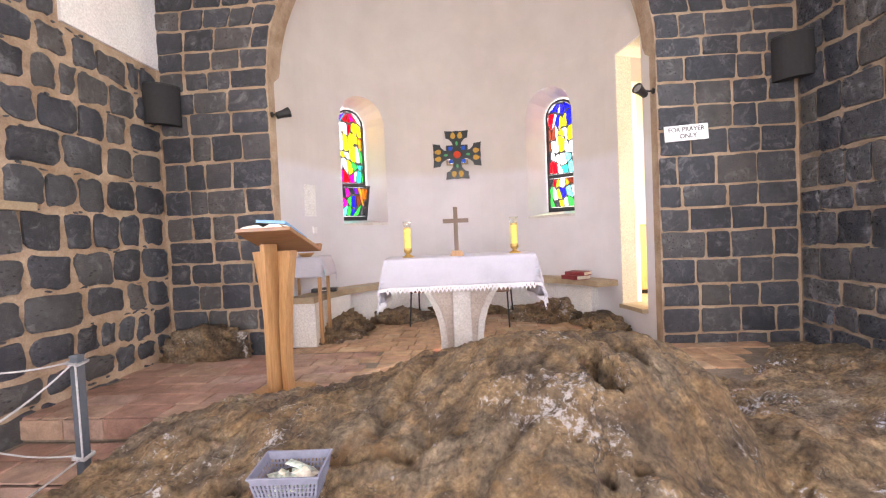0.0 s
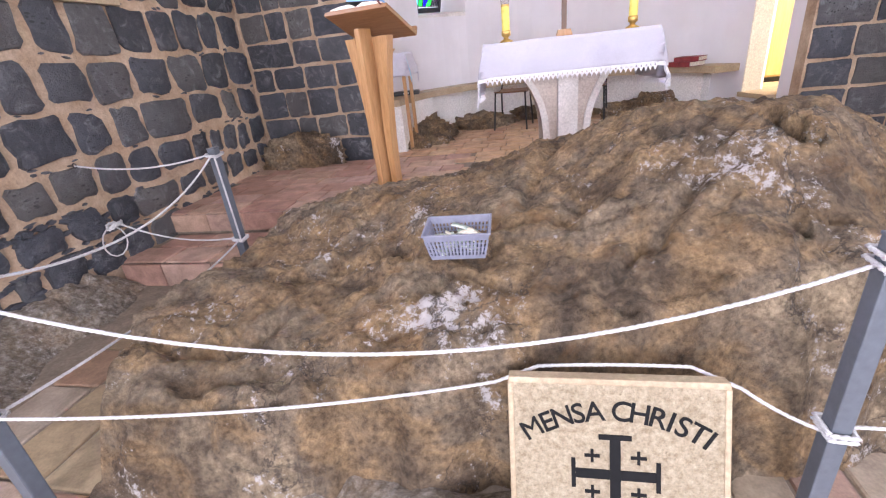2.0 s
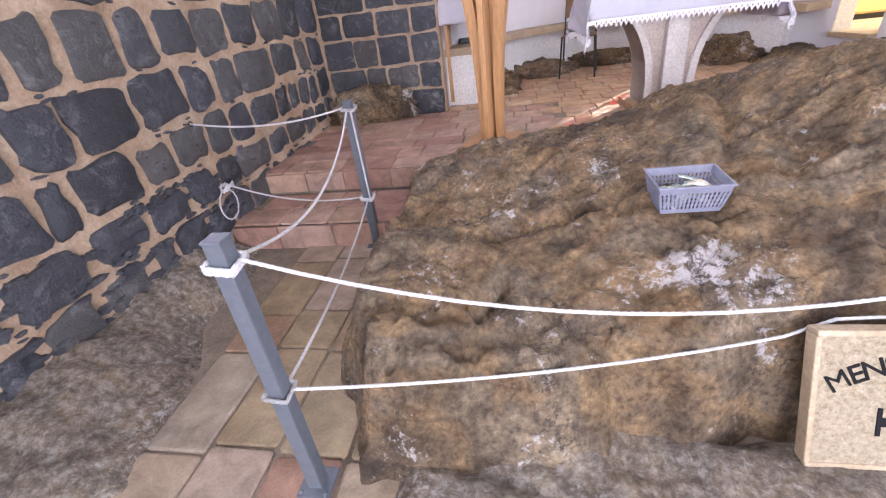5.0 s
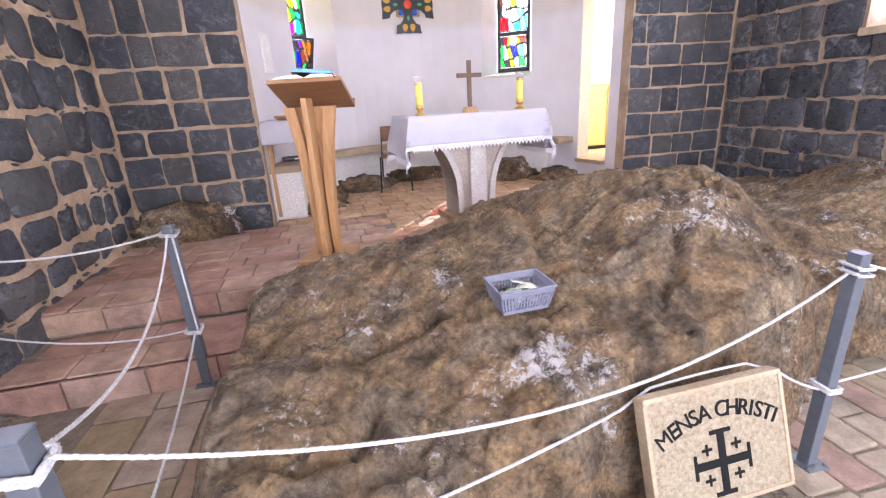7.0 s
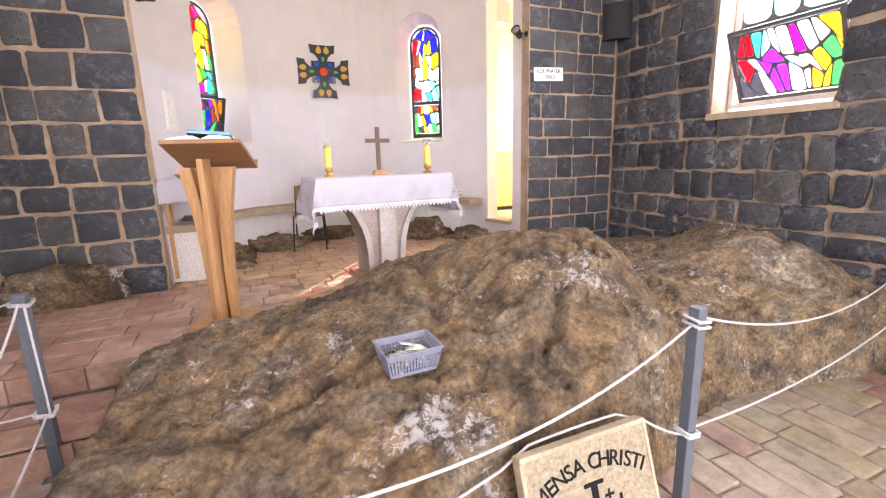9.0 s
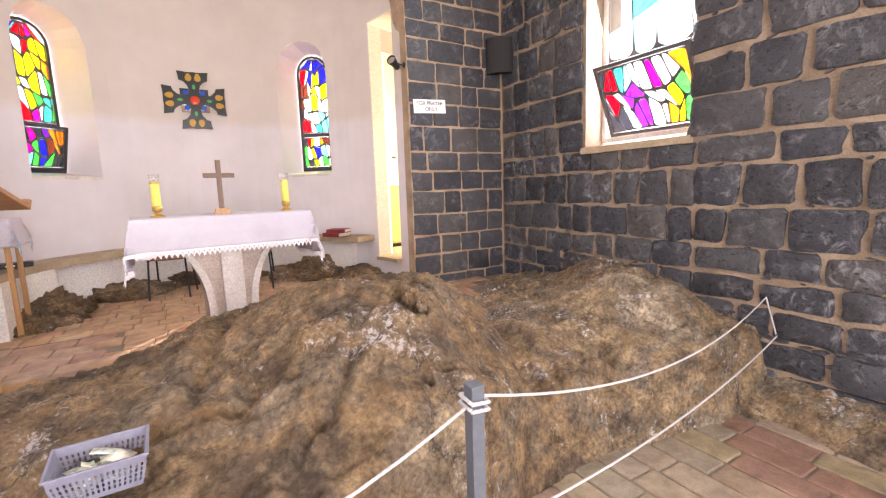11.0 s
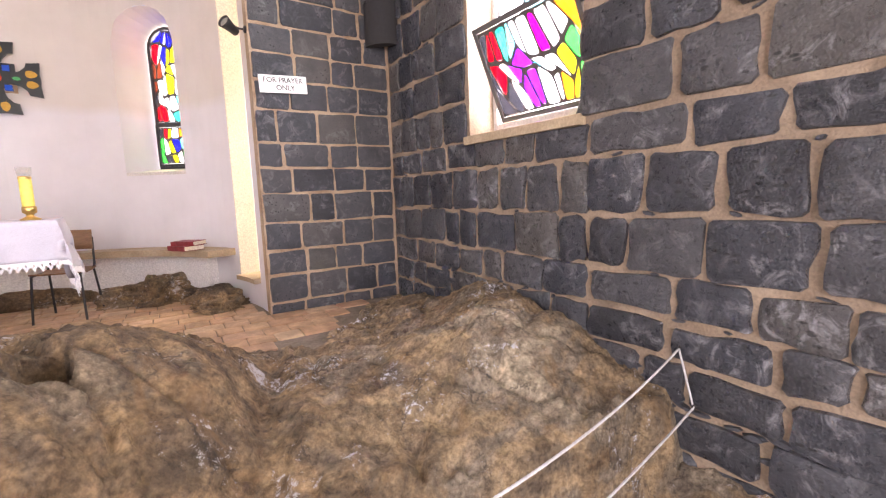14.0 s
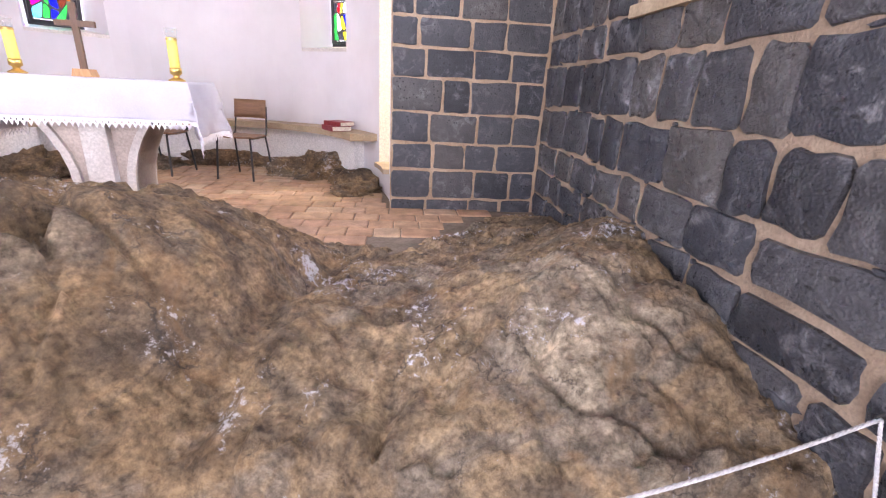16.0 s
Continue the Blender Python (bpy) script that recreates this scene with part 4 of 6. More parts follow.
# ---- chairs behind the altar ----
def chair(m):
    c = thing("chair", "stacking chair with brown plywood seat and black legs", "chair", m, "chairs behind the altar")
    b = bmesh.new()
    rows_ = []
    for j in range(7):
        v = j / 6
        rows_.append([b.verts.new((-0.19 + 0.38 * i / 6, -0.19 + 0.38 * v, 0.45 - 0.018 * math.sin(math.pi * v) + 0.006 * (abs(i - 3) / 3) ** 2)) for i in range(7)])
    for r0, r1 in zip(rows_, rows_[1:]):
        for i in range(6):
            b.faces.new((r0[i], r0[i + 1], r1[i + 1], r1[i]))
    seat = part("seat", b, CHAIR_WOOD, c, "", True)
    seat.modifiers.new("thickness", "SOLIDIFY").thickness = 0.014
    b = bmesh.new()
    rows_ = [[b.verts.new((-0.18 + 0.36 * i / 8, 0.235 - 0.035 * (abs(i - 4) / 4) ** 2 + 0.03 * j / 4, 0.62 + 0.19 * j / 4)) for i in range(9)] for j in range(5)]
    for r0, r1 in zip(rows_, rows_[1:]):
        for i in range(8):
            b.faces.new((r0[i], r0[i + 1], r1[i + 1], r1[i]))
    back = part("backrest", b, CHAIR_WOOD, c, "", True)
    back.modifiers.new("thickness", "SOLIDIFY").thickness = 0.012
    for s in (-1, 1):
        part("leg", add_tube(bmesh.new(), [(s * 0.18, -0.17, 0.43), (s * 0.20, -0.21, 0.0)], 0.0105), BLACK, c)
        part("leg", add_tube(bmesh.new(), [(s * 0.18, 0.16, 0.43), (s * 0.20, 0.23, 0.0)], 0.0105), BLACK, c)
        part("back_post", add_tube(bmesh.new(), [(s * 0.18, 0.14, 0.435), (s * 0.18, 0.19, 0.47), (s * 0.176, 0.218, 0.62), (s * 0.172, 0.236, 0.74)], 0.0105), BLACK, c)
        part("side_rail", add_tube(bmesh.new(), [(s * 0.18, -0.17, 0.432), (s * 0.18, 0.16, 0.432)], 0.0105), BLACK, c)
    part("cross_rail", add_tube(bmesh.new(), [(-0.18, 0.0, 0.425), (0.18, 0.0, 0.425)], 0.009), BLACK, c)
    return c


ch = chair(pose(-0.52, 1.33, ZA, 0, 0, -10))
copy_thing(ch, pose(0.36, 1.2, ZA, 0, 0, -12))


# ---- lectern ----
LX, LY = -1.42, -1.22
lect = thing("lectern", "oiled oak lectern with a tapering stem", "lectern", pose(LX, LY, ZA, 0, 0, -14))


def stem(z):
    return 0.085 + 0.004 * z + 0.085 * max(0.0, (z - 0.15) / 0.95) ** 2.2


zs = [1.10 * k / 14 for k in range(15)]
loop = [(-stem(z), z) for z in zs] + [(stem(z), z) for z in zs[::-1]]
part("back_panel", add_prism(bmesh.new(), loop, 0.035, pose(0, 0.05, 0)), OAK, lect)
for s, w in ((-1, 0.075), (1, 0.075)):
    loop = [(s * stem(z), z) for z in zs] + [(s * (stem(z) - w * (0.55 + 0.45 * z)), z) for z in zs[::-1]]
    part("side_panel", add_prism(bmesh.new(), loop, 0.05, pose(0, 0.008, 0)), OAK, lect)
part("front_fin", box(-0.020, 0.020, -0.115, 0.034, 0.0, 1.155, 0.006), OAK, lect)
part("foot", box(-0.19, 0.19, -0.17, 0.20, -0.02, 0.035, 0.008), OAK, lect)
desk_m = pose(0, 0.03, 1.185, -24, 0, 0)
b = box(-0.215, 0.275, -0.19, 0.21, -0.012, 0.016, 0.005)
b.transform(desk_m)
part("desk", b, OAK_DARK, lect, "brown sloping book rest")
b = box(-0.215, 0.275, 0.205, 0.228, -0.012, 0.05, 0.005)
b.transform(desk_m)
part("lip", b, OAK_DARK, lect)

book_m = lect.matrix_world @ desk_m @ pose(0.03, 0, 0.018)
bk = thing("open_book", "large open book with cream pages on the lectern", "book", book_m)
for s in (-1, 1):
    b = bmesh.new()
    loop = [(0.0, 0.006), (s * 0.05, 0.030), (s * 0.13, 0.026), (s * 0.205, 0.012), (s * 0.205, 0.0), (0.0, 0.0)]
    add_prism(b, loop, 0.36)
    part("page_block", b, PAPER, bk)
part("cover", box(-0.215, 0.215, -0.185, 0.185, -0.001, 0.002), OAK_DARK, bk)
part("ribbon", box(0.20, 0.208, -0.24, -0.18, -0.012, -0.008), RED_LEATHER, bk)
fl = thing("folder", "light blue folder lying on the open book", "folder", book_m @ pose(0.04, -0.03, 0.034, 0, 4, 3))
part("cover", box(-0.13, 0.13, -0.15, 0.15, 0.022, 0.028, 0.002), BLUE_COVER, fl)
part("sheets", box(-0.125, 0.125, -0.145, 0.145, 0.004, 0.022), BLUE_COVER, fl)
part("back_cover", box(-0.13, 0.13, -0.15, 0.15, 0.0, 0.004), BLACK, fl)


# ---- bench round the apse ----
def ring_part(name, a0, a1, r0, r1, z0, z1, mat, parent, label="", n=14):
    b = bmesh.new()
    plan_strip(b, [ap(a0 + (a1 - a0) * k / n, r0) for k in range(n + 1)], [ap(a0 + (a1 - a0) * k / n, r1) for k in range(n + 1)], z0, z1)
    bmesh.ops.remove_doubles(b, verts=b.verts[:], dist=0.0005)
    return part(name, b, mat, parent, label)


bench = thing("apse_bench", "tan stone bench along the curved apse wall", "bench")
ring_part("seat", -88, 68, AP_R - 0.29, AP_R + 0.002, 0.80, 0.87, STONE_TAN, bench, n=30)
ring_part("support", -88, -62, AP_R - 0.30, AP_R + 0.002, ZA, 0.80, PLASTER_PLAIN, bench, "white plastered bench support", 6)
ring_part("support", -60, 58, AP_R - 0.12, AP_R + 0.002, ZA, 0.80, PLASTER_PLAIN, bench, "white plastered bench support", 24)
sill = thing("doorway_sill", "tan stone sill of the side doorway", "sill")
ring_part("slab", DOOR_A0 + 0.5, DOOR_A1 - 0.5, AP_R - 0.06, AP_R + AP_T, 0.555, 0.60, STONE_TAN, sill, n=4)


def lying_book(x, y, z, turn, w, d, h, mat):
    m = thing("prayer_book", "thick red leather prayer book on the bench", "book", pose(x, y, z, 0, 0, turn), "books on the bench")
    part("cover", box(-w / 2, w / 2, -d / 2, d / 2, 0, 0.005, 0.002), mat, m)
    part("cover", box(-w / 2, w / 2, -d / 2, d / 2, h - 0.005, h, 0.002), mat, m)
    part("spine", box(-w / 2 - 0.003, -w / 2 + 0.004, -d / 2, d / 2, 0.0, h, 0.002), mat, m)
    part("pages", box(-w / 2 + 0.004, w / 2 - 0.006, -d / 2 + 0.005, d / 2 - 0.005, 0.005, h - 0.005), PAPER, m)
    part("ribbon", box(-0.02, -0.012, -d / 2 - 0.05, -d / 2 + 0.004, 0.002, 0.005), RED_LEATHER, m)
    return m


lying_book(1.37, 1.12, 0.872, 30, 0.22, 0.28, 0.05, RED_LEATHER)
lying_book(1.40, 1.11, 0.923, 48, 0.20, 0.26, 0.045, RED_LEATHER)
case = thing("dark_case", "flat dark case lying on the stone bench", "case", pose(*ap(-72, AP_R - 0.16), 0.872, 0, 0, 10))
part("body", box(-0.15, 0.15, -0.07, 0.07, 0, 0.045, 0.012), BLACK, case)
part("clasp", box(-0.03, 0.03, -0.074, -0.068, 0.015, 0.03), SILVER, case)

# small table with a cloth, beside the left jamb
CT = pose(-1.74, 0.30, ZA + 0.06, 0, 0, 4)
tb = thing("credence_table", "small wooden side table under a white cloth", "table", CT)
part("tabletop", box(-0.20, 0.20, -0.20, 0.20, 0.90, 0.925, 0.004), OAK, tb)
for sx in (-1, 1):
    for sy in (-1, 1):
        part("leg", box(sx * 0.17 - 0.017, sx * 0.17 + 0.017, sy * 0.17 - 0.017, sy * 0.17 + 0.017, 0, 0.90, 0.003), OAK, tb)
cl = thing("side_table_cloth", "white cloth with a pale blue printed corner", "cloth", CT @ pose(0, 0, 0.927))
b = bmesh.new()
grid = [[b.verts.new(cloth_point(-0.42 + 0.84 * i / 40, -0.42 + 0.84 * j / 40, 0.42, 0.42)) for i in range(41)] for j in range(41)]
for r0, r1 in zip(grid, grid[1:]):
    for i in range(40):
        b.faces.new((r0[i], r0[i + 1], r1[i + 1], r1[i]))
part("linen", b, LINEN, cl, smooth=True).modifiers.new("thickness", "SOLIDIFY").thickness = 0.002
b = bmesh.new()
grid = [[b.verts.new(cloth_point(0.24 + 0.17 * i / 8, -0.41 + 0.17 * j / 8, 0.42, 0.42, 0.006)) for i in range(9)] for j in range(9)]
for r0, r1 in zip(grid, grid[1:]):
    for i in range(8):
        b.faces.new((r0[i], r0[i + 1], r1[i + 1], r1[i]))
part("printed_corner", b, BLUE_CLOTH, cl, "pale blue printed corner", True).modifiers.new("thickness", "SOLIDIFY").thickness = 0.002
tr = thing("wooden_tray", "small orange-brown wooden dish on the side table", "dish", CT @ pose(0.0, -0.04, 0.934))
part("bowl", add_lathe(bmesh.new(), [(0.05, 0), (0.085, 0.035), (0.09, 0.045), (0.084, 0.045), (0.05, 0.012)]), OAK, tr, "", True)

# picture plate and switch on the apse wall
pl = thing("wall_plate", "small pale framed plate on the plaster wall", "plate", pose(*ap(-72, AP_R - 0.012), 1.98, 0, 0, 72))
part("frame", box(-0.10, 0.10, -0.008, 0.010, -0.19, 0.19, 0.004), PLASTER_PLAIN, pl)
part("panel", box(-0.085, 0.085, -0.012, -0.008, -0.175, 0.175), PLASTER_PLAIN, pl)
sw = thing("wall_switch", "small white switch on the plaster wall", "switch", pose(*ap(-70, AP_R - 0.010), 1.62, 0, 0, 70))
part("plate", box(-0.035, 0.035, -0.006, 0.010, -0.04, 0.04, 0.004), WHITE_SIGN, sw)
part("rocker", box(-0.014, 0.014, -0.012, -0.006, -0.02, 0.02, 0.002), WHITE_SIGN, sw)

# cabinet in the side room
cb = thing("sacristy_cabinet", "yellow pine cupboard in the side room", "cabinet", pose(2.95, 2.16, 0.54, 0, 0, 0))
part("body", box(-0.60, 0.60, -0.25, 0.32, 0.06, 0.98), PINE, cb)
part("top", box(-0.62, 0.62, -0.28, 0.33, 0.98, 1.02, 0.005), WHITE_SIGN, cb, "white worktop")
part("plinth", box(-0.58, 0.58, -0.22, 0.30, 0.0, 0.06), BLACK, cb)
for s in (-1, 1):
    dr = part("door", box(s * 0.30 - 0.285, s * 0.30 + 0.285, -0.27, -0.252, 0.08, 0.96, 0.004), PINE, cb)
    hd = part("handle", add_tube(bmesh.new(), [(s * 0.05, -0.272, 0.80), (s * 0.05, -0.30, 0.80), (s * 0.05, -0.30, 0.90), (s * 0.05, -0.272, 0.90)], 0.006), BLACK, dr)
sk = thing("wall_socket", "white power socket above the cupboard", "socket", pose(2.85, 2.498, 2.0))
part("plate", box(-0.07, 0.07, -0.012, 0.0, -0.04, 0.04, 0.004), WHITE_SIGN, sk)
part("socket", box(-0.045, 0.045, -0.016, -0.012, -0.022, 0.022, 0.003), BLACK, sk)

# ---- wall cross ----
wc = thing("wall_cross", "black enamel cross with amber and jewel-coloured inlays", "cross", pose(-0.08, AC.y + AP_R - 0.045, 2.665))


def arm(m):
    loop = [(-0.055, 0.09), (-0.06, 0.15), (-0.075, 0.19), (-0.115, 0.235), (-0.16, 0.25), (-0.165, 0.30), (-0.175, 0.355), (-0.06, 0.345), (0.0, 0.35), (0.06, 0.345), (0.175, 0.355), (0.165, 0.30), (0.16, 0.25), (0.115, 0.235), (0.075, 0.19), (0.06, 0.15), (0.055, 0.09)]
    part("arm", add_prism(bmesh.new(), loop, 0.03, m), ENAMEL, wc)
    for s in (-1, 1):
        leaf = [(s * (0.052 + 0.036 * math.cos(2 * math.pi * k / 14) * (1 - 0.25 * math.sin(2 * math.pi * k / 14))), 0.282 + 0.048 * math.sin(2 * math.pi * k / 14)) for k in range(14)]
        part("leaf_inlay", add_prism(bmesh.new(), leaf, 0.008, m @ pose(0, -0.018, 0)), AMBER, wc, "amber leaf inlay")
    gem = [(0.018 * math.cos(2 * math.pi * k / 10), 0.165 + 0.032 * math.sin(2 * math.pi * k / 10)) for k in range(10)]
    part("jewel", add_prism(bmesh.new(), gem, 0.014, m @ pose(0, -0.018, 0)), GREEN_GEM, wc, "green glass inlay")


for k in range(4):
    arm(pose(0, 0, 0, 0, 90 * k, 0))
part("centre_plate", box(-0.10, 0.10, -0.016, 0.016, -0.10, 0.10, 0.004), ENAMEL, wc)
part("centre_jewel", add_lathe(bmesh.new(), [(0.055, 0.0), (0.056, 0.012), (0.046, 0.022), (0.02, 0.027)], 14, pose(0, -0.014, 0, 90)), RED_GEM, wc, "round red glass inlay")
for sx in (-1, 1):
    for sz in (-1, 1):
        low = sz < 0
        part("corner_jewel", box(sx * 0.095 - 0.028, sx * 0.095 + 0.028, -0.026, -0.012, sz * 0.095 - 0.028, sz * 0.095 + 0.028, 0.004), BLUE_GEM, wc, "blue glass inlay")
        part("backing_plate", box(sx * 0.11 - 0.05, sx * 0.11 + 0.05, -0.004, 0.012, sz * 0.10 - 0.045, sz * 0.10 + 0.045), MIRROR_GEM if low else ENAMEL, wc, "bright mirrored inlay" if low else "")


# ---- spotlights, loudspeakers, signs ----
def spotlight(m):
    s = thing("spotlight", "small black spotlight on a wall bracket", "spotlight", m, "arch spotlights")
    part("bracket", add_tube(bmesh.new(), [(0, 0, 0), (0, -0.05, 0.0), (0, -0.09, 0.01)], 0.009), BLACK, s)
    part("mount", add_lathe(bmesh.new(), [(0.03, 0), (0.03, 0.015), (0.02, 0.02)], 12, pose(0, 0, 0, 90)), BLACK, s)
    head = part("head", add_lathe(bmesh.new(), [(0.028, -0.07), (0.036, -0.06), (0.04, 0.0), (0.052, 0.06), (0.055, 0.075), (0.048, 0.075), (0.04, 0.04)], 16, pose(0, -0.12, 0.0, 68, 0, 35)), BLACK, s, "", True)
    part("lens", add_lathe(bmesh.new(), [(0.046, 0.055), (0.046, 0.060)], 16, pose(0, -0.12, 0.0, 68, 0, 35)), SILVER, head, "silvery lamp lens")
    return s


spotlight(pose(-AR + 0.002, 0.05, 2.83, 0, 0, 90))
spotlight(pose(AR - 0.002, 0.05, 2.82, 0, 0, -90))


def speaker(m, w):
    s = thing("loudspeaker", "dark half-round loudspeaker in the wall corner", "loudspeaker", m, "corner loudspeakers")
    b = bmesh.new()
    loop = [(w * math.cos(a), w * 0.62 * math.sin(a)) for a in [math.pi * k / 16 for k in range(17)]]
    vs = [[b.verts.new((x, -y, z)) for x, y in loop] for z in (0.0, 0.03, 0.37, 0.40)]
    for r0, r1 in zip(vs, vs[1:]):
        for k in range(17):
            b.faces.new((r0[k], r0[(k + 1) % 17], r1[(k + 1) % 17], r1[k]))
    b.faces.new(vs[0][::-1])
    b.faces.new(vs[-1])
    part("cabinet", b, SPEAKER, s)
    part("top_rim", add_prism(bmesh.new(), [(x * 1.03, y * 1.03) for x, y in loop], 0.012, pose(0, 0, 0.40, 90)), BLACK, s)
    part("wall_plate", box(-0.05, 0.05, -0.02, 0.07, 0.1, 0.3), BLACK, s)
    return s


speaker(pose(XL + 0.13, -0.12, 2.74, 0, 0, 45), 0.17)
speaker(pose(XR - 0.11, -0.11, 2.80, 0, 0, -45), 0.17)

sg = thing("prayer_sign", "white sign with black capitals screwed to the stones", "sign", pose(2.205, -0.035, 2.375, 0, -2.5, 0))
part("plate", box(-0.205, 0.205, -0.005, 0.005, -0.075, 0.075, 0.002), WHITE_SIGN, sg)
b = bmesh.new()
letters(b, "FOR PRAYER", 0.060, 0.001, pose(0, -0.006, 0.032))
letters(b, "ONLY", 0.060, 0.001, pose(0.015, -0.006, -0.032))
part("lettering", b, INK, sg, "black capitals")
for s in (-1, 1):
    part("screw", add_lathe(bmesh.new(), [(0.006, 0), (0.005, 0.003)], 8, pose(s * 0.19, -0.005, 0.0, 90)), SILVER, sg)

# carved stone sign on the ledge
SIGN = pose(-0.092, -3.575, -0.012, -18.5, -0.5, 0) @ Matrix.Scale(0.92, 4)
ms = thing("carved_sign", "cream stone sign with black carved lettering, leaning back", "sign", SIGN)
b = box(-0.315, 0.315, -0.03, 0.03, 0.0, 0.465, 0.012)
part("slab", b, STONE_SIGN, ms)
b = bmesh.new()
for x0, x1, z0, z1 in ((-0.315, 0.315, 0.448, 0.469), (-0.315, 0.315, -0.003, 0.015), (-0.318, -0.300, 0.012, 0.45), (0.300, 0.318, 0.012, 0.45)):
    add_box(b, x0, x1, -0.036, 0.02, z0, z1, 0.006)
part("border", b, STONE_TAN, ms, "smooth cream stone border")
b = bmesh.new()
word = "MENSA CHRISTI"
adv = {"M": 1.2, "N": 1.05, "I": 0.5, " ": 0.55, "H": 1.05, "E": 0.85, "S": 0.85, "A": 1.0, "C": 0.95, "R": 0.95, "T": 0.9}
total = sum(adv[c] for c in word)
R_ARC, run = 0.478, 0.0
for c in word:
    mid = (run + adv[c] / 2) / total - 0.5
    run += adv[c]
    if c != " ":
        ang = mid * 69
        letters(b, c, 0.088, 0.003, pose(R_ARC * math.sin(radians(ang)), -0.031, -0.112 + R_ARC * math.cos(radians(ang)), 0, ang, 0))
part("lettering", b, PAINT_BLACK, ms, "black arched lettering")
b = bmesh.new()
C0 = (0.0, 0.165)


def bar(x0, x1, z0, z1):
    add_box(b, C0[0] + 0.86 * x0, C0[0] + 0.86 * x1, -0.034, -0.026, C0[1] + 0.95 * z0, C0[1] + 0.95 * z1)


bar(-0.018, 0.018, -0.118, 0.118)
bar(-0.135, -0.0185, -0.016, 0.016)
bar(0.0185, 0.135, -0.016, 0.016)
bar(-0.055, 0.055, 0.1185, 0.135)
bar(-0.055, 0.055, -0.135, -0.1185)
bar(-0.150, -0.1355, -0.05, 0.05)
bar(0.1355, 0.150, -0.05, 0.05)
for sx in (-1, 1):
    for sz in (-1, 1):
        u, v = sx * 0.078, sz * 0.062
        bar(u - 0.005, u + 0.005, v - 0.022, v + 0.022)
        bar(u - 0.026, u - 0.0055, v - 0.005, v + 0.005)
        bar(u + 0.0055, u + 0.026, v - 0.005, v + 0.005)
part("carved_cross", b, PAINT_BLACK, ms, "black cross with four small crosses")

# ---- donation basket ----
BX = pose(-0.594, -2.905, 0.548, 3, 0, 3) @ Matrix.Scale(0.88, 4)
bs = thing("basket", "grey-lilac plastic basket half full of banknotes", "basket", BX)
b = bmesh.new()
W0, D0, W1, D1, HB = 0.115, 0.08, 0.14, 0.10, 0.125
for wx, dx, s, along in ((W1, D1, -1, "x"), (W1, D1, 1, "x"), (D1, W1, -1, "y"), (D1, W1, 1, "y")):
    lo, hi = (W0, W1) if along == "x" else (D0, D1)
    n = 16 if along == "x" else 12

    def wall_pt(t, z, push):
        k = z / HB
        half = lo + (hi - lo) * k
        off = (D0 + (D1 - D0) * k if along == "x" else W0 + (W1 - W0) * k) + push
        return Vector((t * half, s * off, z)) if along == "x" else Vector((s * off, t * half, z))

    for j, (z0, z1) in enumerate([(0.0, 0.02), (0.034, 0.040), (0.054, 0.060), (0.074, 0.080), (0.094, 0.125)]):
        v = [b.verts.new(wall_pt(t, z, p)) for t, z in ((-1, z0), (1, z0), (1, z1), (-1, z1)) for p in (0.0, 0.003)]
        for q in ((0, 2, 4, 6), (1, 7, 5, 3), (0, 1, 3, 2), (2, 3, 5, 4), (4, 5, 7, 6), (6, 7, 1, 0)):
            b.faces.new([v[i] for i in q])
    for k in range(n + 1):
        t0 = -1 + 2 * k / n
        v = [b.verts.new(wall_pt(t, z, p)) for t, z in ((t0 - 0.035, 0.018), (t0 + 0.035, 0.018), (t0 + 0.035, 0.096), (t0 - 0.035, 0.096)) for p in (0.0005, 0.0025)]
        for q in ((0, 2, 4, 6), (1, 7, 5, 3), (0, 1, 3, 2), (2, 3, 5, 4), (4, 5, 7, 6), (6, 7, 1, 0)):
            b.faces.new([v[i] for i in q])
part("wall", b, BASKET_MAT, bs)
part("bottom", box(-W0, W0, -D0, D0, 0, 0.004), BASKET_MAT, bs)
b = bmesh.new()
for x0, x1, y0, y1 in ((-W1 - 0.008, W1 + 0.008, -D1 - 0.008, -D1 + 0.002), (-W1 - 0.008, W1 + 0.008, D1 - 0.002, D1 + 0.008), (-W1 - 0.008, -W1 + 0.002, -D1, D1), (W1 - 0.002, W1 + 0.008, -D1, D1)):
    add_box(b, x0, x1, y0, y1, 0.119, 0.128, 0.002)
part("rim", b, BASKET_MAT, bs)
nr = random.Random(5)
for k in range(14):
    b = bmesh.new()
    n = 6
    ca = nr.uniform(0.3, 1.4)
    va = [[b.verts.new((-0.06 + 0.12 * i / n, y, 0.018 * math.sin(ca * 3 * i / n + k))) for i in range(n + 1)] for y in (-0.028, 0.028)]
    for i in range(n):
        b.faces.new((va[0][i], va[0][i + 1], va[1][i + 1], va[1][i]))
    ob = new("banknote", mesh_of("banknote", b, NOTE_GREEN if k % 3 else PAPER, True))
    ob.modifiers.new("thickness", "SOLIDIFY").thickness = 0.0006
    ob.matrix_world = BX @ pose(nr.uniform(-0.05, 0.05), nr.uniform(-0.035, 0.035), 0.03 + 0.0045 * k, nr.uniform(-14, 14), nr.uniform(-14, 14), nr.uniform(0, 180))
    tagged(ob, "crumpled banknote lying in the plastic basket", "banknote", "banknotes in the basket")


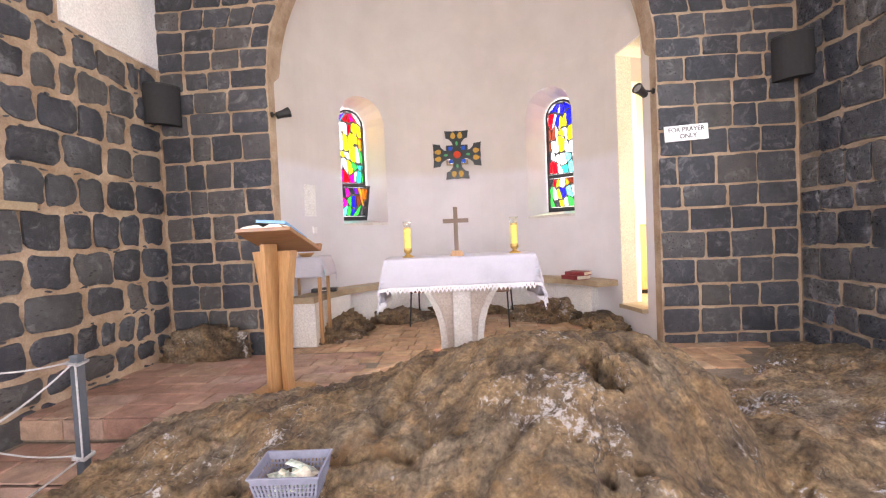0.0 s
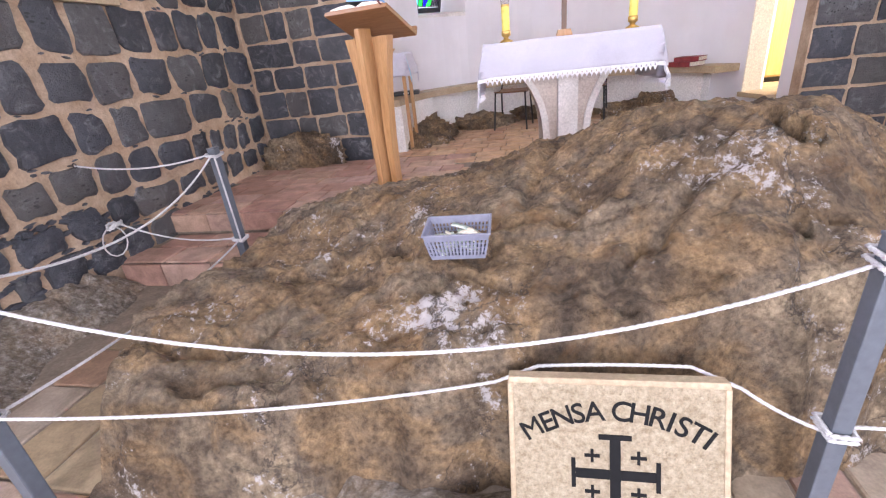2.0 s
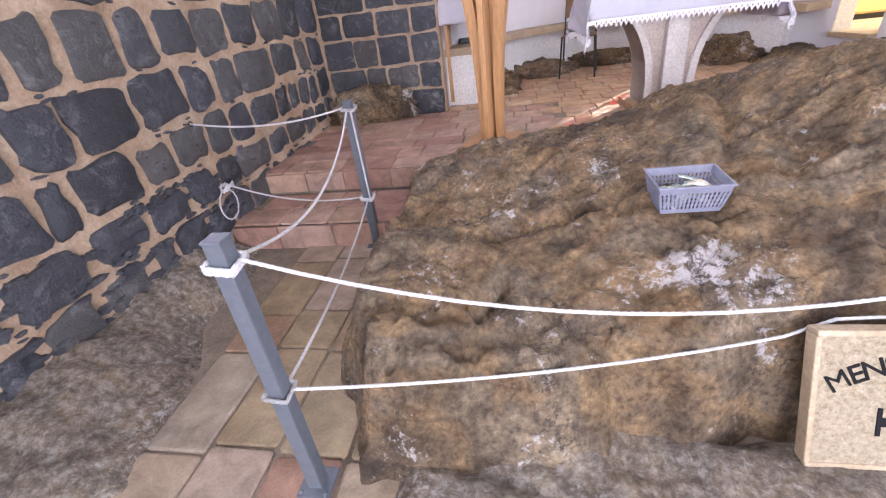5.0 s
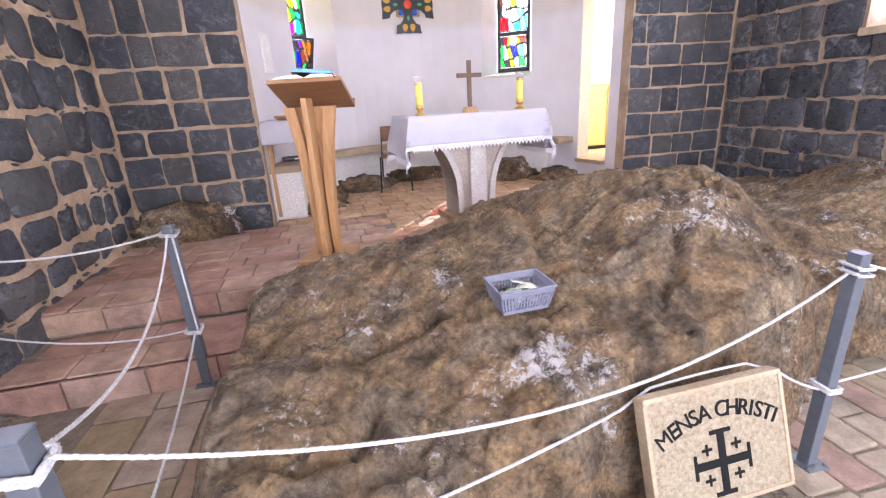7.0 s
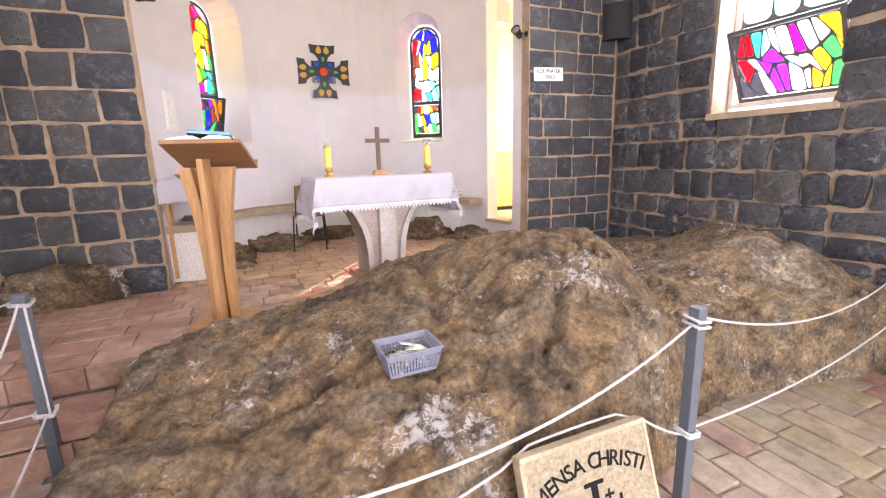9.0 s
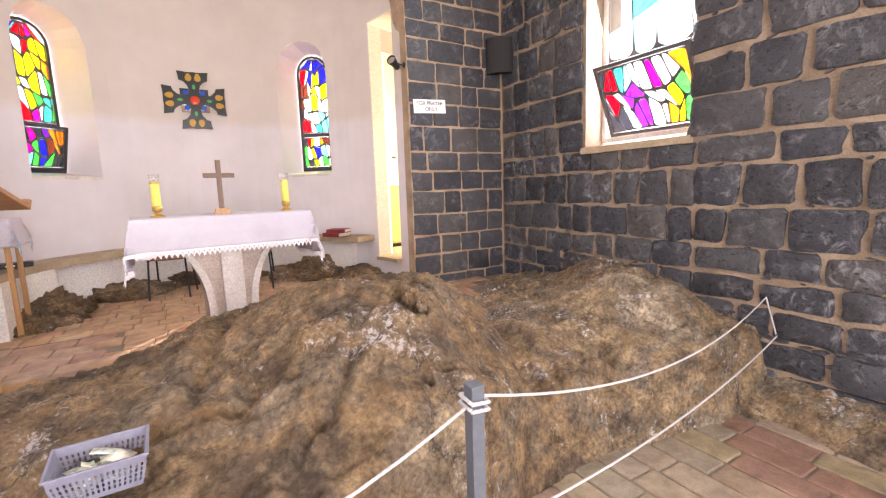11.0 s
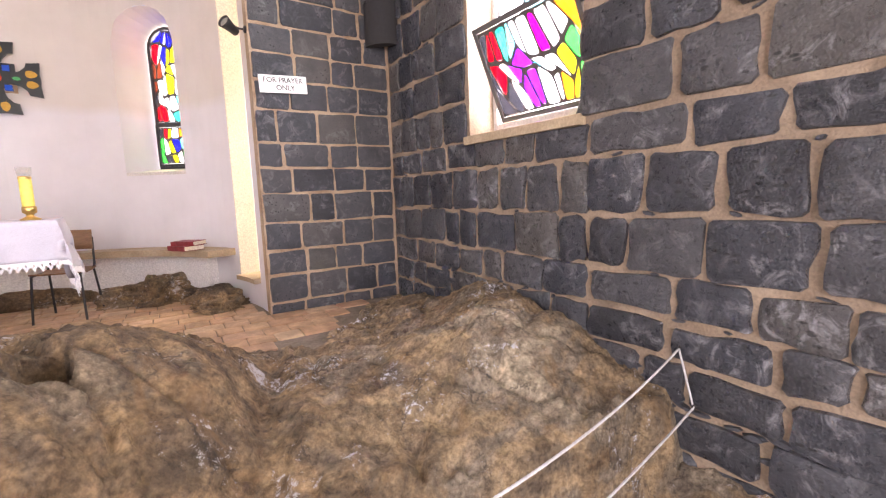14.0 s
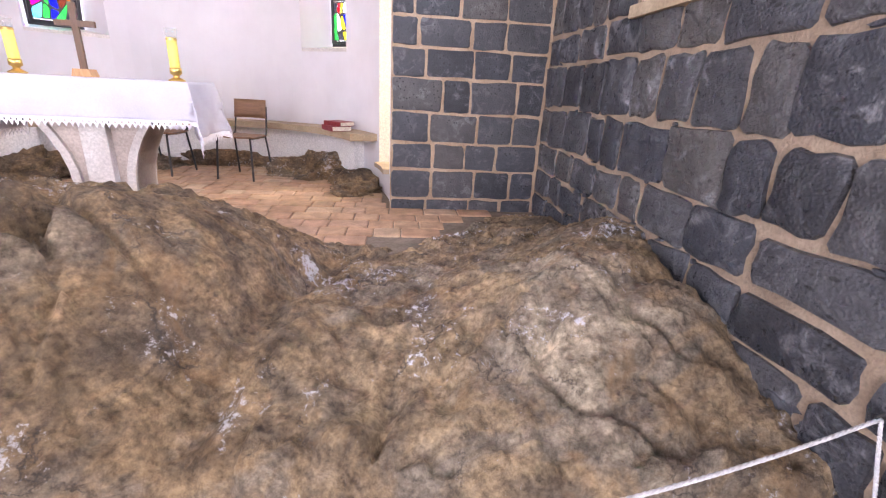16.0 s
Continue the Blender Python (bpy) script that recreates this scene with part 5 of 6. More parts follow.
# ---- rope barrier ----
def post(x, y, z0, z1, lean=0):
    p = thing("barrier_post", "grey painted steel post with a rope tied round it", "post", pose(x, y, z0, 0, lean, 0), "rope barrier posts")
    h = z1 - z0
    part("shaft", box(-0.024, 0.024, -0.024, 0.024, 0.006, h, 0.004), STEEL, p)
    part("cap", box(-0.026, 0.026, -0.026, 0.026, h, h + 0.008, 0.003), STEEL, p)
    part("base_plate", box(-0.055, 0.055, -0.055, 0.055, -0.01, 0.007, 0.003), STEEL, p)
    for sx in (-1, 1):
        part("bolt", add_lathe(bmesh.new(), [(0.008, 0), (0.008, 0.008), (0.005, 0.012)], 6, pose(sx * 0.042, -0.042, 0.007)), STEEL, p)
    return p


P0, P1, P2 = (-1.875, -3.777), (-2.132, -2.178), (0.466, -3.456)
post(*P0, floor_z(P0[0]), 0.915)
post(*P1, floor_z(P1[0]), 0.895)
post(*P2, floor_z(P2[0]), 0.812)
HL, HL2 = (XL + 0.05, -2.22, 0.86), (XL + 0.06, -2.12, 0.44)
HR, HR2 = (XR - 0.04, -3.07, 0.603), (XR - 0.05, -3.155, 0.340)


def twisted(pts, radius=0.0055, strands=(0, 1, 2)):
    """A rope of three strands along the points."""
    bm_ = bmesh.new()
    fine_pts = []
    for p, q in zip(pts, pts[1:]):
        p, q = Vector(p), Vector(q)
        k = max(2, int((q - p).length / 0.012))
        fine_pts += [p.lerp(q, i / k) for i in range(k)]
    fine_pts.append(Vector(pts[-1]))
    for s in strands:
        run_, line = 0.0, []
        for i, p in enumerate(fine_pts):
            d = (fine_pts[min(i + 1, len(fine_pts) - 1)] - fine_pts[max(i - 1, 0)]).normalized()
            side = d.cross(Vector((0.31, 0.2, 0.93))).normalized()
            up = side.cross(d)
            a = run_ / 0.055 * 2 * math.pi + s * 2.094
            line.append(p + (side * math.cos(a) + up * math.sin(a)) * radius * 0.5)
            run_ += 0.012
        add_tube(bm_, line, radius * 0.62, 5)
    return bm_


def sag(a, b, drop, n=18):
    a, b = Vector(a), Vector(b)
    return [a.lerp(b, k / n) - Vector((0, 0, 4 * drop * (k / n) * (1 - k / n))) for k in range(n + 1)]


def rope(a, b, drop, label="white twisted rope slung between the barrier posts", over=None):
    r = thing("barrier_rope", label, "rope", Matrix(), "barrier ropes")
    for k in range(3):
        part("strand", twisted(over or sag(a, b, drop), strands=(k,)), ROPE, r, "", True)
    for e in (a, b):
        if any(math.hypot(e[0] - p[0], e[1] - p[1]) < 0.08 for p in (P0, P1, P2)):
            c = min((P0, P1, P2), key=lambda p: math.hypot(e[0] - p[0], e[1] - p[1]))
            w = 0.034
            ring = [(c[0] + sx * w, c[1] + sy * w, e[2] + dz) for sx, sy, dz in ((-1, -1, 0), (1, -1, -0.008), (1, 1, 0), (-1, 1, 0.008), (-1, -1, 0.004))]
            part("knot_loop", twisted(ring, 0.007), ROPE, r, "", True)
    return r


def at(p, z, side):
    return (p[0] + 0.034 * side[0], p[1] + 0.034 * side[1], z)


rope(HL, at(P1, 0.865, (-1, 0)), 0.05)
rope(at(P1, 0.86, (0, -1)), at(P0, 0.85, (-0.3, 1)), 0.16)
rope(at(P0, 0.86, (1, 0.2)), at(P2, 0.745, (-1, 0)), 0.22)
rope(at(P2, 0.77, (1, 0)), HR, 0.19)
rope(HL2, at(P1, 0.33, (-1, 0)), 0.06)
rope(at(P1, 0.325, (0.3, -1)), at(P0, 0.43, (0.3, 1)), 0.05)
low_a, low_b = at(P0, 0.43, (1, 0.2)), at(P2, 0.255, (-1, 0))
rope(low_a, low_b, 0.0, over=sag(low_a, (-0.43, -3.415, 0.335), 0.04) + sag((-0.30, -3.398, 0.388), (0.12, -3.395, 0.40), -0.006, 6) + sag((0.24, -3.43, 0.36), low_b, 0.01, 6))
rope(at(P2, 0.27, (1, 0)), HR2, 0.10)
rope(HR, HR2, 0.0, "short white rope tied between two wall hooks")
rope(at(P1, 0.865, (0.6, -1)), at(P1, 0.335, (0.8, -1)), 0.0, "white rope hanging down the steel post")
for x, y, z in (HL, HL2, HR, HR2):
    s = 1 if x < 0 else -1
    hk = thing("wall_hook", "small iron hook driven into the mortar", "hook", pose(x - s * 0.03, y, z), "rope hooks")
    part("ring", add_tube(bmesh.new(), [(s * 0.03 + 0.014 * math.cos(2 * math.pi * k / 12), 0, 0.014 * math.sin(2 * math.pi * k / 12)) for k in range(13)], 0.004, 6), BLACK_FRAME, hk)
    part("shank", add_tube(bmesh.new(), [(-s * 0.06, 0, 0), (s * 0.016, 0, 0)], 0.005, 6), BLACK_FRAME, hk)
tie = thing("rope_bundle", "bundled end of white rope hung on the wall", "rope", pose(XL + 0.075, -2.13, 0.435))
part("coil", twisted([(0.03 * math.cos(k * 0.8), 0.055 * math.sin(k * 0.8) - 0.02, 0.02 * math.sin(k * 1.7)) for k in range(26)], 0.007), ROPE, tie, "", True)
part("tail_loop", twisted([(0.01, -0.02 + 0.09 * math.sin(k * 0.5) - 0.05, -0.10 + 0.10 * math.cos(k * 0.5)) for k in range(14)], 0.005), ROPE, tie, "", True)


# ---- stained-glass windows ----
def glazing(parent, rows_, half, low, high, spring, m, seed, bars=()):
    """Leaded coloured panes; rows_ of letters name the colours from the top row down. Each pane is a piece of its own."""
    rnd = random.Random(seed)
    nr_, nc = len(rows_), len(rows_[0])

    def width(z):
        return half if z <= spring else math.sqrt(max(0.0004, half * half - (z - spring) ** 2))

    pts = {}
    for j in range(nr_ + 1):
        for i in range(nc + 1):
            u, v = i / nc, j / nr_
            if 0 < i < nc:
                u += rnd.uniform(-0.36, 0.36) / nc + 0.10 * math.sin(v * 4.2 + seed + 2.0 * u)
            if 0 < j < nr_:
                v += rnd.uniform(-0.46, 0.46) / nr_
            u = max(0.0, min(1.0, u))
            z = high - 0.006 - (high - low - 0.012) * v
            pts[i, j] = Vector(((2 * u - 1) * width(z), 0, z))
    lead = bmesh.new()
    for j in range(nr_):
        for i in range(nc):
            q = [pts[i, j], pts[i + 1, j], pts[i + 1, j + 1], pts[i, j + 1]]
            c = sum(q, Vector()) / 4
            # rounded pane outline
            ring = []
            for k in range(4):
                a0, b0, c0 = q[k - 1], q[k], q[(k + 1) % 4]
                ring += [b0.lerp(a0, 0.22), b0.lerp(b0.lerp(a0, 0.5).lerp(b0.lerp(c0, 0.5), 0.5), 0.18), b0.lerp(c0, 0.22)]
            span = min((q[1] - q[0]).length + (q[2] - q[3]).length, (q[3] - q[0]).length + (q[2] - q[1]).length) / 2
            ring = [c + (p - c) * max(0.76, 1 - 0.013 / max(span, 0.001)) for p in ring]
            bb = bmesh.new()
            va = [bb.verts.new(m @ (p + Vector((0, -0.002, 0)))) for p in ring]
            vb = [bb.verts.new(m @ (p + Vector((0, 0.002, 0)))) for p in ring]
            bb.faces.new(va)
            bb.faces.new(vb[::-1])
            for k in range(12):
                bb.faces.new((va[k], vb[k], vb[(k + 1) % 12], va[(k + 1) % 12]))
            part("pane", bb, GLASS[rows_[j][i]], parent)
            # the lead between the panes: a web with the pane's opening in it
            for y in (-0.005, 0.005):
                oo = [lead.verts.new(m @ (p + Vector((0, y, 0)))) for p in (q[0], q[0].lerp(q[1], 0.5), q[1], q[1].lerp(q[2], 0.5), q[2], q[2].lerp(q[3], 0.5), q[3], q[3].lerp(q[0], 0.5))]
                inn = [lead.verts.new(m @ (p + Vector((0, y, 0)))) for p in [c + (p - c) * 1.02 for p in ring]]
                # corners own three ring points, mid-sides none
                for k in range(4):
                    i0, i1, i2 = inn[3 * k], inn[3 * k + 1], inn[3 * k + 2]
                    nxt = inn[(3 * k + 3) % 12]
                    o, om, op = oo[2 * k], oo[2 * k + 1], oo[(2 * k - 1) % 8]
                    lead.faces.new((op, o, i1, i0))
                    lead.faces.new((o, om, i2, i1))
                    lead.faces.new((om, nxt, i2))
    part("lead_came", lead, LEAD, parent, "dark lead strips")


def frame_ring(outer, inner, thick, m):
    bm_ = bmesh.new()
    for y in (-thick / 2, thick / 2):
        o = [bm_.verts.new(m @ Vector((x, y, z))) for x, z in outer]
        i_ = [bm_.verts.new(m @ Vector((x, y, z))) for x, z in inner]
        for k in range(len(o)):
            n_ = (k + 1) % len(o)
            bm_.faces.new((o[k], o[n_], i_[n_], i_[k]))
    bm_.verts.ensure_lookup_table()
    n = len(outer)
    for base in (0, n):
        for k in range(n):
            n2 = (k + 1) % n
            bm_.faces.new((bm_.verts[base + k], bm_.verts[base + n2], bm_.verts[base + n2 + 2 * n], bm_.verts[base + k + 2 * n]))
    return bm_


def apse_window(name, s, upper, lower, seed, tilt):
    t = s
    px, py = ap(t, AP_R + DEEP - 0.03)
    base = pose(px, py, 0, 0, 0, -t)
    w = thing(name, "arched stained-glass window in a dark iron frame", "window", kind="structure")
    z_bar = 2.26
    part("window_frame", frame_ring(niche_outline(GW, W_SPR + 0.02, W_LOW + 0.06), niche_outline(GW - 0.03, W_SPR + 0.02, W_LOW + 0.09), 0.04, base), BLACK_FRAME, w)
    b_ = bmesh.new()
    add_box(b_, -GW + 0.03, GW - 0.03, -0.02, 0.02, z_bar, z_bar + 0.035, m=base)
    part("transom", b_, BLACK_FRAME, w)
    glazing(w, upper, GW - 0.03, z_bar + 0.035, W_SPR + 0.02 + GW - 0.032, W_SPR + 0.02, base, seed)
    hop = base @ Matrix.Translation((0, -0.025, W_LOW + 0.09)) @ pose(0, 0, 0, tilt) @ Matrix.Translation((0, 0, -W_LOW - 0.09))
    lo_, hi_ = W_LOW + 0.09, z_bar + 0.01
    rect = lambda h_, a_, c_: [(-h_, a_), (-h_, c_), (h_, c_), (h_, a_)]
    part("hopper_frame", frame_ring(rect(GW - 0.01, lo_, hi_), rect(GW - 0.04, lo_ + 0.028, hi_ - 0.028), 0.03, hop), BLACK_FRAME, w)
    glazing(w, lower, GW - 0.04, lo_ + 0.028, hi_ - 0.028, 9.0, hop, seed + 1)
    b_ = bmesh.new()
    v0 = [curved(x, W_LOW + 0.003, s, 0.0) for x in (-NW, NW)] + [curved(x, W_LOW + 0.055, s, DEEP - 0.05) for x in (GW, -GW)]
    lo_v, hi_v = [b_.verts.new(p - Vector((0, 0, 0.03))) for p in v0], [b_.verts.new(p + Vector((0, 0, 0.004))) for p in v0]
    b_.faces.new(hi_v)
    b_.faces.new(lo_v[::-1])
    for k in range(4):
        b_.faces.new((lo_v[k], lo_v[(k + 1) % 4], hi_v[(k + 1) % 4], hi_v[k]))
    part("window_sill", b_, STONE_PALE, w, "sloping pale sill")
    return w


apse_window("window_1", WIN_L, ["pcrrmr", "bwwryy", "mwyyyo", "wywywg", "wwygtt", "mrmwtg"], ["kmkpoo", "mgbnok", "cgbgkk"], 3, 14)
apse_window("window_2", WIN_R, ["bbwbbb", "rwbyyb", "nnwywy", "nwwyww", "kwwwcw", "rrwtcc"], ["krywon", "gwybcw", "gkywgw"], 8, 0)


def nave_window(name, x, side, yc, half, low, high, upper, lower, seed, tilt, skew, hop_half, hop_off):
    w = thing(name, "stained-glass window with a tilted opening pane", "window", kind="structure")
    base = pose(x, yc, 0, 0, 0, -90 * side)
    zb = low + 0.74
    rect = lambda h_, a_, c_: [(-h_, a_), (-h_, c_), (h_, c_), (h_, a_)]
    part("window_frame", frame_ring(rect(half, low, high), rect(half - 0.045, low + 0.045, high - 0.045), 0.05, base), STONE_PALE, w, "pale painted frame")
    b_ = bmesh.new()
    add_box(b_, -half + 0.045, half - 0.045, -0.02, 0.02, zb, zb + 0.03, m=base)
    part("transom", b_, BLACK_FRAME, w)
    glazing(w, upper, half - 0.05, zb + 0.03, high - 0.05, 9.0, base, seed)
    hop = base @ Matrix.Translation((hop_off, -0.03, low + 0.05)) @ pose(0, 0, 0, tilt, skew, 0) @ Matrix.Translation((0, 0, -low - 0.05))
    lo_, hi_ = low + 0.05, zb
    part("hopper_frame", frame_ring(rect(hop_half, lo_, hi_), rect(hop_half - 0.035, lo_ + 0.035, hi_ - 0.035), 0.03, hop), GREY_IRON, w)
    glazing(w, lower, hop_half - 0.035, lo_ + 0.035, hi_ - 0.035, 9.0, hop, seed + 1)
    return w


# clear panes here stand in for coloured glass bleached by glare
nave_window("window_3", XR + 0.26, 1, (RW[0] + RW[1]) / 2, (RW[1] - RW[0]) / 2 - 0.005, RW[2] + 0.08, RW[3],
            ["wcww"], ["krrtcwwmwwo", "krwppcwwygy", "kkwppwwoygg"], 21, 24, 0, 0.47, 0.06)
nave_window("window_4", XL - 0.26, -1, (LW[0] + LW[1]) / 2, (LW[1] - LW[0]) / 2 - 0.005, LW[2] + 0.03, LW[3],
            ["wcbrwyww", "cwbwywcw"], ["mkpwyokw", "ktwpmwkb", "knpwwgkw"], 33, 20, 0, 0.52, 0.0)
for nm, x0, x1, o in (("windowsill_right", XR - 0.05, XR + 0.24, RW), ("windowsill_left", XL - 0.24, XL + 0.05, LW)):
    structure(nm, box(x0, x1, o[0] - 0.02, o[1] + (0.02 if o is RW else 0.22), o[2] - 0.035, o[2] + 0.028, 0.006), STONE_TAN, "pale stone window sill", "sill")


# ---- stones of the walls ----
def stone(parent, place, quad, depth, mat, rnd, wild):
    """One block: quad in wall coordinates (u, v), rounded and uneven, standing proud of the mortar."""
    q = [Vector((u, v)) for u, v in quad]
    c = sum(q, Vector((0, 0))) / 4
    size = min((q[1] - q[0]).length, (q[3] - q[0]).length)
    if size < 0.035:
        return
    cut = min(0.022, size * 0.10) * (0.45 + wild)
    ring = []
    for k in range(4):
        a, b_, d = q[k - 1], q[k], q[(k + 1) % 4]
        r = cut * rnd.uniform(0.5, 1.3)
        ring.append(b_ + (a - b_).normalized() * r)
        ring.append(b_ + (d - b_).normalized() * r)
        n_ = (d - b_).normalized()
        for t in (0.33, 0.67):
            ring.append(b_.lerp(d, t + rnd.uniform(-0.08, 0.08)) + Vector((n_.y, -n_.x)) * rnd.uniform(-0.009, 0.009) * (0.5 + 1.3 * wild))
    co, n = [], len(ring)
    skew_u, skew_v = rnd.uniform(-0.05, 0.05) * (0.3 + wild), rnd.uniform(-0.05, 0.05) * (0.3 + wild)
    for scale, h in ((1.0, -0.006), (1.0 - 0.008 / size, depth * 0.72), (1.0 - 0.034 / size, depth)):
        for p in ring:
            e = c + (p - c) * scale
            dn = h + ((e - c).x * skew_u + (e - c).y * skew_v if h > 0 else 0) + (rnd.uniform(-0.006, 0.005) * (0.4 + wild) if h > 0 else 0)
            co.append((e.x, e.y, dn))
    co.append((c.x, c.y, depth + rnd.uniform(-0.003, 0.006) * (0.4 + wild)))
    faces = []
    for k in range(n):
        j = (k + 1) % n
        faces.append((k, j, n + j, n + k))
    faces += [(n + k, n + (k + 1) % n, 2 * n + (k + 1) % n, 2 * n + k) for k in range(n)]
    faces += [(2 * n + k, 2 * n + (k + 1) % n, 3 * n) for k in range(n)]
    pts = [place @ Vector(p) for p in co]
    o = place @ Vector((c.x, c.y, 0))
    me = bpy.data.meshes.new("stone")
    me.from_pydata([p - o for p in pts], [], faces)
    me.polygons.foreach_set("use_smooth", [f >= n for f in range(len(faces))])
    sharp = me.attributes.new("sharp_edge", "BOOLEAN", "EDGE")
    sharp.data.foreach_set("value", [min(e.vertices) >= n and max(e.vertices) < 2 * n for e in me.edges])
    me.materials.append(mat)
    ob = new("stone", me)
    ob.parent = parent
    ob.location = o


def coursed(parent, place, bounds, spans, widths, joint, depth, mat, seed, wild, keep=None):
    """Courses of blocks: bounds are the heights of the joints; spans(z0, z1) gives the free stretches as (u0 low, u0 high, u1 low, u1 high)."""
    rnd = random.Random(seed)
    for z0, z1 in zip(bounds, bounds[1:]):
        for a0, a1, b0, b1 in spans(z0, z1):
            length = (b0 + b1) / 2 - (a0 + a1) / 2
            if length < 0.05:
                continue
            n = max(1, round(length / rnd.uniform(*widths)))
            cuts = [0.0]
            for k in range(n):
                cuts.append(cuts[-1] + rnd.uniform(0.62, 1.4))
            cuts = [t / cuts[-1] for t in cuts]
            for t0, t1 in zip(cuts, cuts[1:]):
                g = joint / 2
                lo0, lo1 = a0 + (b0 - a0) * t0 + g, a0 + (b0 - a0) * t1 - g
                hi0, hi1 = a1 + (b1 - a1) * t0 + g, a1 + (b1 - a1) * t1 - g
                jig = lambda: rnd.uniform(-1, 1) * (0.004 + 0.022 * wild)
                quad = [(lo0 + jig(), z0 + g + jig()), (lo1 + jig(), z0 + g + jig()), (hi1 + jig(), z1 - g + jig()), (hi0 + jig(), z1 - g + jig())]
                if keep and not keep((quad[0][0] + quad[1][0]) / 2, (z0 + z1) / 2):
                    continue
                stone(parent, place, quad, depth * rnd.uniform(0.75, 1.25), mat, rnd, wild)


# arch wall, each pier with its own courses
PLACE_ARCH = Matrix(((1, 0, 0, 0), (0, 0, -1, 0), (0, 1, 0, 0), (0, 0, 0, 1)))
RIGHT_JOINTS = [0.14, 0.42, 0.67, 0.90, 1.15, 1.42, 1.65, 1.87, 2.16, 2.41, 2.64, 2.87, 3.11, 3.30, 3.53, 3.80, 4.05, 4.30]
LEFT_JOINTS = [0.05, 0.30, 0.56, 0.80, 1.07, 1.30, 1.53, 1.80, 2.07, 2.36, 2.64, 2.87, 3.10, 3.31, 3.51, 3.74, 3.95, 4.20, 4.40]
coursed(wall_arch, PLACE_ARCH, RIGHT_JOINTS, lambda a, b: [(arch_x(a) + 0.004, arch_x(b) + 0.004, XR - 0.02, XR - 0.02)], (0.27, 0.36), 0.017, 0.014, BASALT, 11, 0.18)
coursed(wall_arch, PLACE_ARCH, LEFT_JOINTS, lambda a, b: [(XL + 0.02, XL + 0.02, -arch_x(a) - 0.004, -arch_x(b) - 0.004)], (0.24, 0.36), 0.021, 0.015, BASALT, 12, 0.3)


def heights(z, z_top, rnd, lo, hi):
    out = [z]
    while out[-1] < z_top:
        out.append(out[-1] + rnd.uniform(lo, hi))
    return out


def clear_of(u0, u1, opening, pad=0.02):
    """The stretches of u0..u1 that an opening (ua, ub, za, zb) leaves free at a course."""
    ua, ub, za, zb = opening

    def spans(z0, z1):
        if z1 > za + 0.05 and z0 < zb:
            return [(u0, u0, ua - pad, ua - pad), (ub + pad, ub + pad, u1, u1)]
        return [(u0, u0, u1, u1)]
    return spans


# right wall: u runs from the corner towards the entrance
PLACE_RIGHT = Matrix(((0, 0, -1, XR), (-1, 0, 0, 0), (0, 1, 0, 0), (0, 0, 0, 1)))
r_h = [-0.15, 0.08, 0.30, 0.52, 0.72, 0.94, 1.24, 1.555, 1.77] + heights(1.77, 4.1, random.Random(9), 0.28, 0.34)[1:]
coursed(wall_right, PLACE_RIGHT, r_h, clear_of(0.02, 2.5, (-RW[1], 2.7, RW[2], RW[3])), (0.24, 0.36), 0.024, 0.020, BASALT_GLOSSY, 21, 0.6)
coursed(wall_right, PLACE_RIGHT, r_h, lambda a, b: [(2.42, 2.42, 5.2, 5.2)] if b > RW[2] + 0.05 and a < RW[3] else [(2.5, 2.5, 5.2, 5.2)], (0.34, 0.48), 0.026, 0.026, BASALT_GLOSSY, 22, 0.65)
# left wall
PLACE_LEFT = Matrix(((0, 0, 1, XL), (1, 0, 0, 0), (0, 1, 0, 0), (0, 0, 0, 1)))
l_h = [0.10, 0.36, 0.60, 0.875, 1.17, 1.485, 1.825] + heights(1.825, 4.1, random.Random(19), 0.25, 0.33)[1:]


def left_spans(z0, z1):
    out = clear_of(-5.4, -0.02, LW)(z0, z1)
    if z1 > 3.36:
        out = [(a, b, min(c, -1.12), min(d, -1.12)) for a, b, c, d in out]
    return out


coursed(wall_left, PLACE_LEFT, l_h, left_spans, (0.26, 0.38), 0.052, 0.024, BASALT, 31, 1.0)


def chips(parent, place, joints, u0, u1, keep, seed, count, name, size=1.0):
    """Small splinters of stone wedged into the joints, one mesh."""
    rnd = random.Random(seed)
    co, faces = [], []
    for _ in range(count):
        z = rnd.choice(joints) + rnd.uniform(-0.022, 0.022)
        u = rnd.uniform(u0, u1)
        if not keep(u, z):
            continue
        w, h, d = size * rnd.uniform(0.015, 0.045), size * rnd.uniform(0.006, 0.014), size * rnd.uniform(0.008, 0.016)
        n, base, a0 = 7, len(co), rnd.uniform(-0.3, 0.3)
        for s, dep in ((1.0, -0.005), (0.8, d)):
            for k in range(n):
                a = 2 * math.pi * k / n
                r = rnd.uniform(0.75, 1.15) * s
                x, y = w * math.cos(a) * r, h * math.sin(a) * r
                co.append(place @ Vector((u + x * math.cos(a0) - y * math.sin(a0), z + x * math.sin(a0) + y * math.cos(a0), dep)))
        faces.append([base + n + k for k in range(n)])
        faces += [(base + k, base + (k + 1) % n, base + n + (k + 1) % n, base + n + k) for k in range(n)]
    me = bpy.data.meshes.new(name)
    me.from_pydata(co, [], faces)
    me.materials.append(BASALT)
    ob = new(name, me)
    ob.parent = parent
    return tagged(ob, "small dark stone chips in the mortar", kind="stuff")


def off(o, flip):
    def keep(u, z):
        y = flip * u
        return not (o[0] - 0.05 < y < o[1] + 0.05 and o[2] - 0.06 < z < o[3] + 0.05)
    return keep


chips(wall_left, PLACE_LEFT, l_h, -5.0, 0.0, off(LW, 1), 5, 260, "stone_chips")
